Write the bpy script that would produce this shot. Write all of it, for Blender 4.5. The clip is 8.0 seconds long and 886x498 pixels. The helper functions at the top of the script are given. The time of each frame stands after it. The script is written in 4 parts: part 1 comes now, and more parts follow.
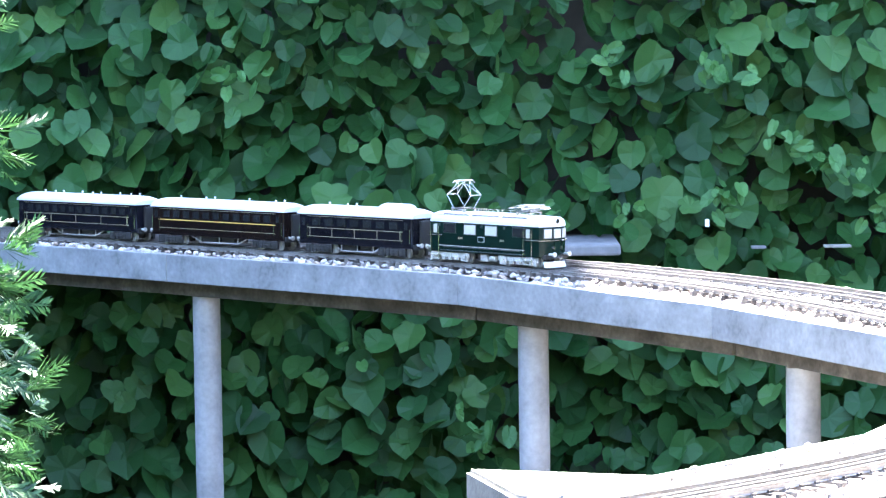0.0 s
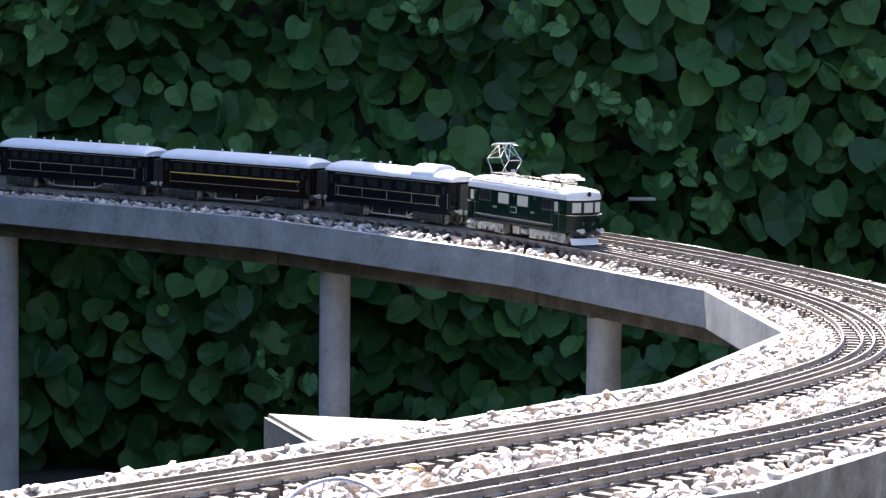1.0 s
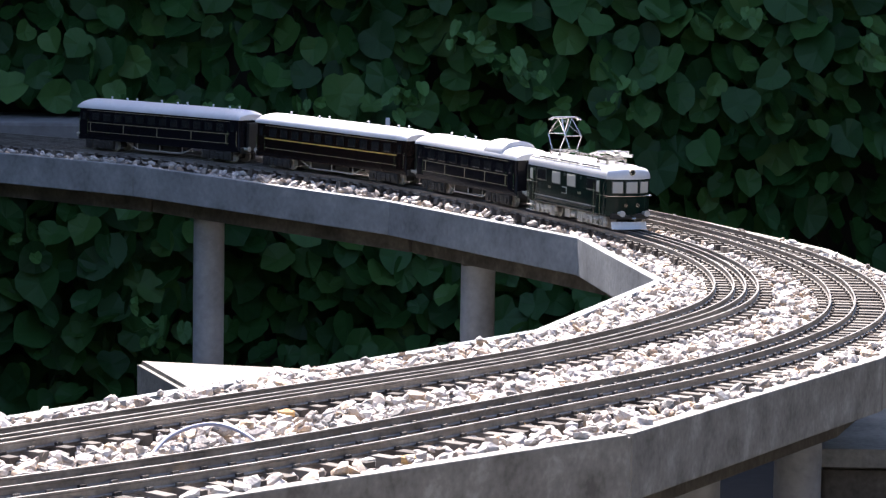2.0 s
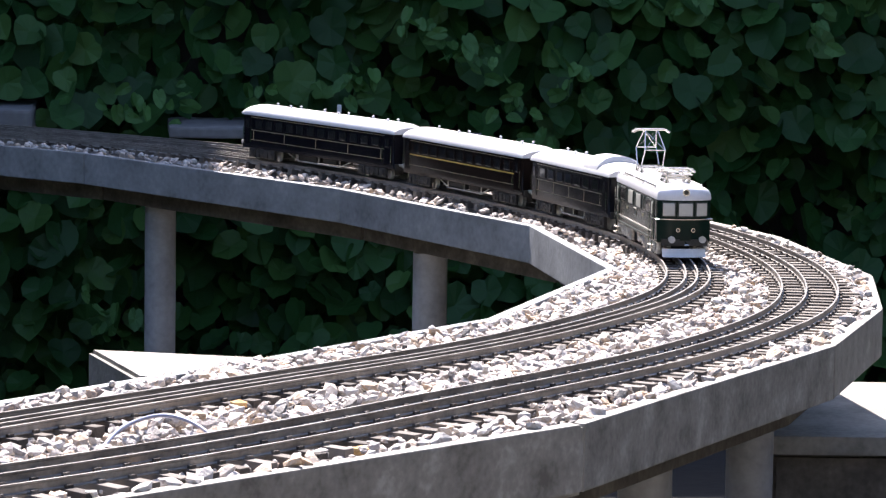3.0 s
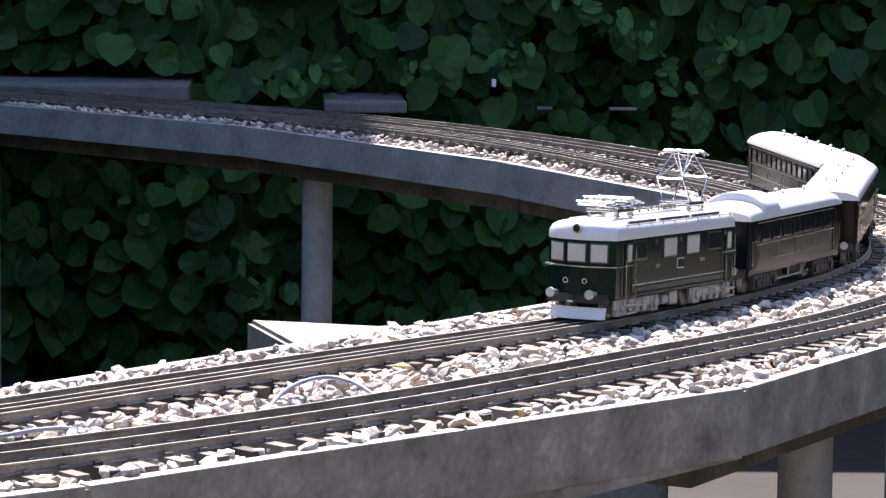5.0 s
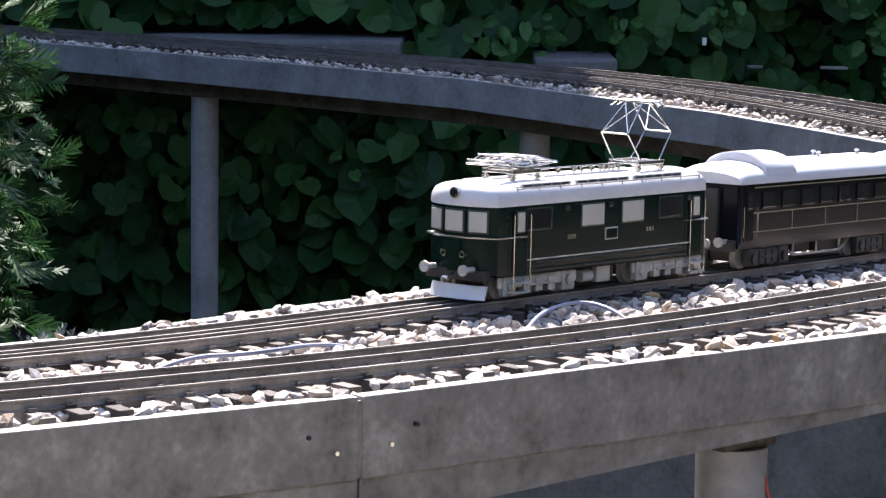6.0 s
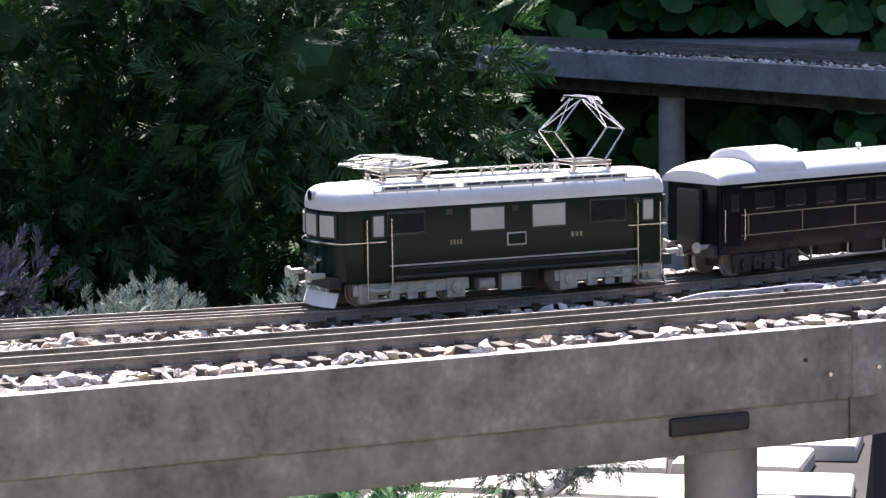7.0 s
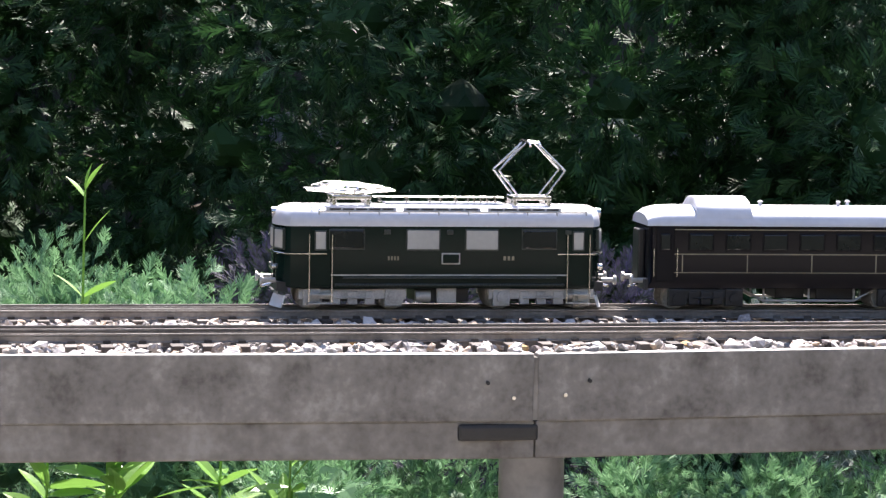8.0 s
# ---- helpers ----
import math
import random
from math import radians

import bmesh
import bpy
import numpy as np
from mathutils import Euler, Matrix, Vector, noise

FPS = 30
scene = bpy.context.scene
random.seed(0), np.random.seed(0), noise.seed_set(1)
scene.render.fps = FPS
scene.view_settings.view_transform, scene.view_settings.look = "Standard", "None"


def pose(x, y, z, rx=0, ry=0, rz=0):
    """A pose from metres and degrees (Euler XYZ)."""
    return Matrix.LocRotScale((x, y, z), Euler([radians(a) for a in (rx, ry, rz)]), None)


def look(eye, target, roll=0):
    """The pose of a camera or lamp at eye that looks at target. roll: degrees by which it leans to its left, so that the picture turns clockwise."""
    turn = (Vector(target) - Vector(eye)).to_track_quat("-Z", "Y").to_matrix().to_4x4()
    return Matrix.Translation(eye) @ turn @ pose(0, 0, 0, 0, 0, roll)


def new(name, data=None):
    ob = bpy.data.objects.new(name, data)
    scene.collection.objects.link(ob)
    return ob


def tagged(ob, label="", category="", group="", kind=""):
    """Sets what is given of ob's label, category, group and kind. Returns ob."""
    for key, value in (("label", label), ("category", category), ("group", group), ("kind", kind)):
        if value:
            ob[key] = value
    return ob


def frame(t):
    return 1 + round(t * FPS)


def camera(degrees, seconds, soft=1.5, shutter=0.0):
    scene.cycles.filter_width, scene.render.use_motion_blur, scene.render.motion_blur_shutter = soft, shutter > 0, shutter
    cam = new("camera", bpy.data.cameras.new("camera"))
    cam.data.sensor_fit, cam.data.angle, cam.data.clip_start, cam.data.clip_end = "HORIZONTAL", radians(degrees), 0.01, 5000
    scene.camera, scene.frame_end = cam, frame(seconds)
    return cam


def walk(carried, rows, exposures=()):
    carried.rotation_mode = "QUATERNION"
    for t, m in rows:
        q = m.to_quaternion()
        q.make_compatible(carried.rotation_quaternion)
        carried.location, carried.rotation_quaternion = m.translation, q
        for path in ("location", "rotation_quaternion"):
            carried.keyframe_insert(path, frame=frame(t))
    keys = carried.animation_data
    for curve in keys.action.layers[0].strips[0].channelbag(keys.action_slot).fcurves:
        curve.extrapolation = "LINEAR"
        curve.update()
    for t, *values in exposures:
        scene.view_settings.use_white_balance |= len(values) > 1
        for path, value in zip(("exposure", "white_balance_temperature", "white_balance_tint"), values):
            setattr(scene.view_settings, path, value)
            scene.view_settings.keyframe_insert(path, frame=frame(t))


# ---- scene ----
cam = camera(17.823, 8.0, 1.35)


def eye_pose(x, y, z, heading, pitch, lean):
    """A camera pose from its place, its compass heading (from +y to +x), its pitch and its lean."""
    h, p = radians(heading), radians(pitch)
    way = Vector((math.cos(p) * math.sin(h), math.cos(p) * math.cos(h), math.sin(p)))
    eye = Vector((x, y, z))
    return look(eye, eye + way, lean)


walk(cam, [
    (0, eye_pose(0.0301, 0.3347, 0.3634, -1.243, -3.441, -0.878)),
    (0.5, eye_pose(0.0309, 0.3715, 0.3505, 0.782, -4.236, -0.516)),
    (1, eye_pose(0.0383, 0.3750, 0.3490, 2.663, -4.426, 0.560)),
    (1.5, eye_pose(0.0446, 0.3732, 0.3459, 3.844, -4.630, 0.795)),
    (1.7, eye_pose(0.0399, 0.3721, 0.3469, 4.616, -5.130, 0.850)),
    (2.8, eye_pose(0.0388, 0.3655, 0.3458, 5.830, -5.639, 0.941)),
    (3, eye_pose(0.0388, 0.3723, 0.3505, 6.209, -5.704, 0.913)),
    (3.5, eye_pose(0.0378, 0.3672, 0.3472, 5.959, -5.675, 0.759)),
    (4, eye_pose(0.0353, 0.3689, 0.3474, 5.115, -5.704, 0.782)),
    (4.5, eye_pose(0.0330, 0.3721, 0.3427, 4.435, -5.794, 0.660)),
    (5, eye_pose(0.0284, 0.3660, 0.3383, 3.155, -6.156, 0.662)),
    (5.2, eye_pose(0.0276, 0.3705, 0.3350, 2.868, -6.383, 0.491)),
    (6.3, eye_pose(-0.0389, 0.2701, 0.3027, -2.295, -6.828, 0.574)),
    (6.5, eye_pose(-0.0409, 0.1765, 0.3059, -3.475, -6.850, 0.216)),
    (7, eye_pose(-0.0423, 0.0667, 0.2865, -9.745, -6.394, -0.850)),
    (7.5, eye_pose(-0.0400, -0.1026, 0.2754, -15.770, -5.628, -0.806)),
    (8, eye_pose(-0.0613, -0.4583, 0.2561, -19.508, -4.438, 0.881)),
], exposures=[(0.0, 4.9, 6200, 14), (0.3, 4.6, 6200, 14), (0.5, 4.25, 6300, 16), (0.8, 3.25, 6500, 18), (1.0, 2.7, 6500, 18), (1.4, 2.22, 6500, 18), (1.7, 2.05, 6500, 18), (2.8, 1.95, 6500, 18), (8.0, 2.02, 6500, 18)])

# ---- light ----
world = bpy.data.worlds.new("sky")
scene.world = world
world.use_nodes = True
wt = world.node_tree
sky = wt.nodes.new("ShaderNodeTexSky")
sky.sky_type, sky.sun_disc = "NISHITA", False
SUN_EL, SUN_AZ = 54, -12          # degrees above the horizon, from +y towards +x
sky.sun_elevation, sky.sun_rotation = radians(SUN_EL), radians(SUN_AZ)
wt.links.new(sky.outputs[0], wt.nodes["Background"].inputs[0])
wt.nodes["Background"].inputs[1].default_value = 0.10
sun = new("sun", bpy.data.lights.new("sun", "SUN"))
sun.data.energy, sun.data.angle, sun.data.color = 5.0, radians(0.53), (1.0, 0.95, 0.88)
to_sun = Vector((math.sin(radians(SUN_AZ)) * math.cos(radians(SUN_EL)), math.cos(radians(SUN_AZ)) * math.cos(radians(SUN_EL)), math.sin(radians(SUN_EL))))
sun.matrix_world = look(to_sun * 20, (0, 0, 0))


# ---- materials ----
def material(name, colours, scale, rough=0.6, metal=0.0, bump=0.2, fine=None, source="noise", spread=(0.3, 0.7), shine=0.5):
    """Colours run along a ramp: by two scales of noise ("noise"), by piece ("piece") or by island ("island") with a little noise."""
    m = bpy.data.materials.new(name)
    m.use_nodes = True
    nt = m.node_tree
    n, link = nt.nodes, nt.links.new
    bsdf = n["Principled BSDF"]
    bsdf.inputs["Roughness"].default_value, bsdf.inputs["Metallic"].default_value = rough, metal
    bsdf.inputs["Specular IOR Level"].default_value = shine
    co = n.new("ShaderNodeTexCoord")
    big = n.new("ShaderNodeTexNoise")
    big.inputs["Scale"].default_value, big.inputs["Detail"].default_value = scale, 6
    small = n.new("ShaderNodeTexNoise")
    small.inputs["Scale"].default_value, small.inputs["Detail"].default_value = fine or scale * 9, 8
    for t in (big, small):
        link(co.outputs["Object"], t.inputs["Vector"])
    ramp = n.new("ShaderNodeValToRGB")
    while len(ramp.color_ramp.elements) < len(colours):
        ramp.color_ramp.elements.new(0.5)
    for i, c in enumerate(colours):
        e = ramp.color_ramp.elements[i]
        e.position, e.color = spread[0] + (spread[1] - spread[0]) * i / max(1, len(colours) - 1), (*c, 1)
    mix = n.new("ShaderNodeMath")
    mix.operation = "MULTIPLY_ADD"
    if source == "noise":
        mix.inputs[1].default_value = 0.35
        link(small.outputs["Fac"], mix.inputs[0])
        scaled = n.new("ShaderNodeMath")
        scaled.operation = "MULTIPLY"
        scaled.inputs[1].default_value = 0.65
        link(big.outputs["Fac"], scaled.inputs[0])
        link(scaled.outputs[0], mix.inputs[2])
    else:
        by = n.new("ShaderNodeObjectInfo" if source == "piece" else "ShaderNodeNewGeometry")
        mix.inputs[1].default_value = 0.25
        shift = n.new("ShaderNodeMath")
        shift.operation = "SUBTRACT"
        shift.inputs[1].default_value = 0.5
        link(small.outputs["Fac"], shift.inputs[0])
        link(shift.outputs[0], mix.inputs[0])
        link(by.outputs["Random" if source == "piece" else "Random Per Island"], mix.inputs[2])
    link(mix.outputs[0], ramp.inputs[0])
    link(ramp.outputs[0], bsdf.inputs["Base Color"])
    if bump:
        b = n.new("ShaderNodeBump")
        b.inputs["Strength"].default_value, b.inputs["Distance"].default_value = bump, 0.002
        link(small.outputs["Fac"], b.inputs["Height"])
        link(b.outputs[0], bsdf.inputs["Normal"])
    rg = n.new("ShaderNodeMath")
    rg.operation = "MULTIPLY_ADD"
    rg.inputs[1].default_value, rg.inputs[2].default_value = 0.3 * rough, 0.85 * rough
    link(big.outputs["Fac"], rg.inputs[0])
    link(rg.outputs[0], bsdf.inputs["Roughness"])
    return m


def leafy(name, colours, scale, rough, through_light, source="island"):
    m = material(name, colours, scale, rough=rough, bump=0.15, source=source, spread=(0.05, 0.95), shine=0.3)
    nt = m.node_tree
    n, link = nt.nodes, nt.links.new
    bsdf, out = n["Principled BSDF"], n["Material Output"]
    ramp = next(x for x in n if x.type == "VALTORGB")
    thin, add = n.new("ShaderNodeBsdfTranslucent"), n.new("ShaderNodeMixShader")
    link(ramp.outputs[0], thin.inputs[0])
    add.inputs[0].default_value = through_light
    link(bsdf.outputs[0], add.inputs[1])
    link(thin.outputs[0], add.inputs[2])
    link(add.outputs[0], out.inputs[0])
    return m


M = {
    "paving": material("bounce_paving", [(0.22, 0.20, 0.175), (0.34, 0.315, 0.28)], 5, 0.9, bump=0.4),
    "hedge": material("dark_screen_wall", [(0.012, 0.02, 0.009), (0.03, 0.04, 0.02)], 6, 0.9, bump=0.6),
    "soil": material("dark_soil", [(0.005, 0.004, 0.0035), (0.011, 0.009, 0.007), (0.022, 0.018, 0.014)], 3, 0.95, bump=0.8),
    "wall": material("dark_backing_wall", [(0.02, 0.018, 0.014), (0.05, 0.045, 0.035)], 4, 0.95, bump=0.5),
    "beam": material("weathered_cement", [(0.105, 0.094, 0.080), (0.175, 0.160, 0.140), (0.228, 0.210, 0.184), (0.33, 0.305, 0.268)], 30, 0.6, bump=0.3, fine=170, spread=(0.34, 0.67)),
    # beam cement with the sky's blue light put into its colour
    "beam_skylit": material("sky_tinted_cement", [(0.10, 0.106, 0.112), (0.165, 0.175, 0.185), (0.205, 0.218, 0.230), (0.27, 0.28, 0.29)], 16, 0.6, bump=0.25, fine=110, spread=(0.32, 0.68)),
    # brown cement darkened to stand in for shade
    "under_shaded": material("shaded_brown_cement", [(0.030, 0.025, 0.020), (0.060, 0.052, 0.044), (0.095, 0.085, 0.072), (0.15, 0.135, 0.115)], 22, 0.8, bump=0.4, fine=120, spread=(0.32, 0.68)),
    "under": material("stained_cement", [(0.10, 0.085, 0.07), (0.17, 0.153, 0.13), (0.235, 0.215, 0.185), (0.32, 0.295, 0.26)], 22, 0.8, bump=0.4, fine=120, spread=(0.32, 0.68)),
    "post": material("grey_pipe", [(0.17, 0.17, 0.18), (0.27, 0.27, 0.28), (0.36, 0.36, 0.37)], 12, 0.45, bump=0.1),
    "deck": material("gravel_dust", [(0.16, 0.15, 0.14), (0.33, 0.31, 0.29)], 40, 0.95, bump=0.6),
    "stone": material("ballast_stone", [(0.10, 0.095, 0.09), (0.38, 0.355, 0.34), (0.46, 0.42, 0.385), (0.54, 0.50, 0.465), (0.42, 0.30, 0.20), (0.50, 0.46, 0.43), (0.20, 0.165, 0.15), (0.56, 0.53, 0.50)], 60, 0.85, bump=0.5, source="island", spread=(0, 1)),
    "stone_piece": material("ballast_stone_single", [(0.10, 0.095, 0.09), (0.38, 0.355, 0.34), (0.46, 0.42, 0.385), (0.54, 0.50, 0.465), (0.42, 0.30, 0.20), (0.50, 0.46, 0.43), (0.20, 0.165, 0.15), (0.56, 0.53, 0.50)], 60, 0.85, bump=0.5, source="piece", spread=(0, 1)),
    "ochre": material("ochre_stone", [(0.38, 0.22, 0.08), (0.55, 0.36, 0.16)], 90, 0.85, bump=0.5),
    "rail": material("rail_steel", [(0.12, 0.11, 0.10), (0.21, 0.195, 0.18), (0.32, 0.305, 0.285)], 30, 0.4, 0.5, bump=0.1),
    "sleeper": material("sleeper_brown", [(0.035, 0.028, 0.024), (0.09, 0.075, 0.062), (0.17, 0.15, 0.13)], 70, 0.85, bump=0.4, source="piece", spread=(0, 1)),
    "block": material("rough_concrete", [(0.10, 0.10, 0.085), (0.20, 0.19, 0.17), (0.28, 0.27, 0.245)], 14, 0.9, bump=0.7),
    "flag": material("flagstone", [(0.38, 0.36, 0.33), (0.52, 0.50, 0.46)], 8, 0.85, bump=0.5, source="piece", spread=(0, 1)),
    "ledge": material("old_ledge", [(0.08, 0.078, 0.078), (0.19, 0.185, 0.185)], 6, 0.9, bump=0.5),
    "creeper": leafy("creeper_leaf", [(0.014, 0.054, 0.014), (0.020, 0.076, 0.018), (0.028, 0.096, 0.022), (0.050, 0.125, 0.028)], 30, 0.55, 0.25),
    "creeper_piece": leafy("creeper_leaf_single", [(0.014, 0.054, 0.014), (0.020, 0.076, 0.018), (0.028, 0.096, 0.022), (0.050, 0.125, 0.028)], 30, 0.55, 0.25, "piece"),
    "tip": leafy("young_creeper_leaf", [(0.04, 0.12, 0.03), (0.07, 0.18, 0.045)], 30, 0.5, 0.3),
    "young": leafy("young_leaf", [(0.14, 0.30, 0.05), (0.24, 0.42, 0.09)], 30, 0.4, 0.3),
    "conifer": leafy("conifer_spray", [(0.012, 0.040, 0.014), (0.024, 0.072, 0.022), (0.044, 0.112, 0.034)], 30, 0.6, 0.2),
    "juniper": leafy("juniper_spray", [(0.08, 0.18, 0.085), (0.14, 0.27, 0.13), (0.22, 0.38, 0.20)], 30, 0.6, 0.25),
    "lavender": leafy("lavender_flower", [(0.022, 0.03, 0.022), (0.045, 0.042, 0.075), (0.075, 0.065, 0.125), (0.04, 0.055, 0.036)], 30, 0.7, 0.15),
    "silver": leafy("silver_leaf", [(0.06, 0.09, 0.07), (0.14, 0.175, 0.15), (0.26, 0.30, 0.28)], 30, 0.7, 0.15),
    "bark": material("bark", [(0.03, 0.022, 0.015), (0.09, 0.065, 0.045)], 20, 0.95, bump=0.8),
    "green": material("loco_green", [(0.0025, 0.010, 0.0075), (0.004, 0.015, 0.011)], 12, 0.2, bump=0.02, shine=0.15),
    "navy": material("coach_navy", [(0.004, 0.0042, 0.0065), (0.007, 0.007, 0.010)], 12, 0.2, bump=0.02, shine=0.15),
    "brown": material("coach_brown", [(0.006, 0.004, 0.0038), (0.010, 0.006, 0.005)], 12, 0.2, bump=0.02, shine=0.15),
    "roof": material("silver_roof", [(0.50, 0.50, 0.52), (0.62, 0.62, 0.64)], 20, 0.38, 0.1, bump=0.03),
    "pale": material("pale_blind", [(0.36, 0.35, 0.31), (0.46, 0.45, 0.40)], 25, 0.5, bump=0.05),
    "dark_glass": material("dark_glass", [(0.010, 0.011, 0.012), (0.02, 0.021, 0.022)], 15, 0.06, bump=0.0),
    "frame": material("window_frame", [(0.012, 0.02, 0.017), (0.02, 0.03, 0.026)], 20, 0.35, bump=0.02),
    "white": material("white_paint", [(0.66, 0.66, 0.66), (0.76, 0.76, 0.76)], 30, 0.4, bump=0.05),
    "nickel": material("nickel", [(0.52, 0.50, 0.46), (0.66, 0.64, 0.60)], 40, 0.22, 1.0, bump=0.03),
    "bogie": material("bogie_grey", [(0.26, 0.25, 0.225), (0.46, 0.44, 0.40), (0.60, 0.58, 0.53)], 60, 0.5, 0.2, bump=0.2),
    "black": material("black_frame", [(0.012, 0.012, 0.012), (0.03, 0.028, 0.026)], 40, 0.5, bump=0.1),
    "gold": material("gold_line", [(0.55, 0.36, 0.08), (0.65, 0.44, 0.12)], 40, 0.4, bump=0.02),
    "cream": material("cream_line", [(0.22, 0.19, 0.12), (0.30, 0.26, 0.17)], 40, 0.4, bump=0.02),
    "cable": material("blue_grey_cable", [(0.16, 0.18, 0.26), (0.24, 0.26, 0.36)], 40, 0.5, bump=0.02),
    "copper": material("red_cable", [(0.35, 0.06, 0.04), (0.45, 0.10, 0.06)], 40, 0.5, bump=0.02),
}


# ---- mesh helpers ----
def add_box(bm, x0, x1, y0, y1, z0, z1, bevel=0.0):
    made = bmesh.ops.create_cube(bm, size=1, matrix=Matrix.Translation(((x0 + x1) / 2, (y0 + y1) / 2, (z0 + z1) / 2)) @ Matrix.Diagonal((x1 - x0, y1 - y0, z1 - z0, 1)))
    if bevel:
        edges = list({e for v in made["verts"] for e in v.link_edges})
        bmesh.ops.bevel(bm, geom=edges, offset=bevel, segments=2, affect="EDGES", profile=0.6)
    return bm


def add_rod(bm, a, b, r, seg=8, r2=None):
    a, b = Vector(a), Vector(b)
    d = b - a
    m = Matrix.Translation((a + b) / 2) @ d.to_track_quat("Z", "Y").to_matrix().to_4x4()
    bmesh.ops.create_cone(bm, cap_ends=True, segments=seg, radius1=r, radius2=r if r2 is None else r2, depth=d.length, matrix=m)
    return bm


def add_path(bm, points, r, seg=6):
    for a, b in zip(points, points[1:]):
        add_rod(bm, a, b, r, seg)
    return bm


def loft(bm, rings, cap=True):
    """Joins rings of equally many points into one skin."""
    rows = [[bm.verts.new(p) for p in ring] for ring in rings]
    for a, b in zip(rows, rows[1:]):
        for i in range(len(a)):
            j = (i + 1) % len(a)
            bm.faces.new((a[i], a[j], b[j], b[i]))
    if cap:
        bm.faces.new(rows[0][::-1])
        bm.faces.new(rows[-1])
    return bm


def mesh_of(name, bm, mat, smooth=False):
    bmesh.ops.recalc_face_normals(bm, faces=bm.faces)
    me = bpy.data.meshes.new(name)
    bm.to_mesh(me)
    bm.free()
    me.materials.append(M[mat])
    if smooth:
        me.shade_smooth()
        me.set_sharp_from_angle(angle=radians(38))
    return me


def part(name, bm, mat, parent, label="", smooth=False):
    ob = new(name, mesh_of(name, bm, mat, smooth))
    ob.parent = parent
    if label:
        ob["label"] = label
    return ob


def box_part(name, dims, mat, parent, label="", bevel=0.0):
    return part(name, add_box(bmesh.new(), *dims, bevel=bevel), mat, parent, label)


def rod_part(name, a, b, r, mat, parent, label="", seg=8):
    return part(name, add_rod(bmesh.new(), a, b, r, seg), mat, parent, label, True)


def thing(name, label, category, m=None, group="", kind=""):
    ob = new(name)
    ob.empty_display_size = 0.05
    if m is not None:
        ob.matrix_world = m
    return tagged(ob, label, category, group, kind)


def heap(name, verts, faces, mat, label, category, kind="stuff"):
    me = bpy.data.meshes.new(name)
    me.from_pydata([tuple(v) for v in verts], [], [tuple(f) for f in faces])
    me.materials.append(M[mat])
    return tagged(new(name, me), label, category, "", kind)


# ---- plan: edges of the viaduct and the lines of its two tracks, far end first ----
INNER_EDGE = [(-2.0, 7.78), (-1.139, 6.858), (-0.683, 6.333), (-0.05, 5.565), (0.363, 4.775), (0.579, 4.166), (0.597, 3.625), (0.395, 3.145), (0.16, 2.862), (0.008, 2.69), (-0.18, 2.48), (-0.30, 2.335), (-0.5, 2.165), (-0.9, 1.948), (-1.25, 1.752), (-2.3, 1.185)]
OUTER_EDGE = [(-1.75, 8.02), (-0.92, 7.12), (-0.42, 6.57), (0.245, 5.73), (0.442, 5.40), (0.654, 4.96), (0.789, 4.43), (0.875, 4.03), (0.877, 3.56), (0.804, 3.24), (0.682, 2.954), (0.373, 2.506), (-0.101, 2.11), (-0.737, 1.668), (-1.106, 1.468), (-2.3, 0.85)]
LINE_IN = [(-1.9, 7.85), (-1.05, 6.94), (-.59, 6.41), (.06, 5.63), (.315, 5.2), (.458, 4.83), (.60, 4.35), (.675, 3.98), (.683, 3.67), (.625, 3.345), (.506, 3.12), (.363, 2.905), (.172, 2.704), (-.03, 2.495), (-.263, 2.255), (-.48, 2.10), (-.75, 1.965), (-1.0, 1.825), (-1.2, 1.71), (-1.6, 1.49), (-2.2, 1.17)]
LINE_OUT = [(-1.8, 7.95), (-.95, 7.03), (-.49, 6.50), (.155, 5.72), (.41, 5.28), (.575, 4.90), (.72, 4.42), (.795, 3.98), (.807, 3.697), (.794, 3.5), (.732, 3.22), (.664, 3.068), (.578, 2.924), (.47, 2.77), (.333, 2.622), (.133, 2.395), (-.078, 2.21), (-.252, 2.085), (-.44, 1.955), (-.77, 1.752), (-1.13, 1.545), (-1.5, 1.345), (-2.2, .985)]
RAIL_TOP = 0.012

# the line dips round the curve and climbs towards its far end: its height by the distance from the curve's foot
FOOT, FOOT_H = np.array((0.036, 0.37)), 0.345
FAR = np.linspace(0, 12, 241)
RISE = np.interp(FAR, [0, 2.25, 2.8, 3.3, 3.65, 4.06, 4.4, 5.2, 6.5, 12], [0, 0, -0.027, -0.021, -0.018, -0.014, -0.006, 0.017, 0.036, 0.048])
RISE = np.convolve(np.pad(RISE, 4, "edge"), np.ones(9) / 9, "valid")
FAR_TRUE = FAR * (1 - RISE / FOOT_H)


def on_grade(p):
    """Plan points moved to where the climbing line carries them."""
    d = np.asarray(p, float) - FOOT
    far = np.linalg.norm(d, axis=-1, keepdims=True)
    return FOOT + d * (1 - np.interp(far, FAR, RISE) / FOOT_H)


def rise(x, y):
    """The line's height at a plan point."""
    return np.interp(np.hypot(np.asarray(x) - FOOT[0], np.asarray(y) - FOOT[1]), FAR_TRUE, RISE)


INNER_EDGE = [tuple(p) for p in on_grade(INNER_EDGE)]
OUTER_EDGE = [tuple(p) for p in on_grade(OUTER_EDGE)]


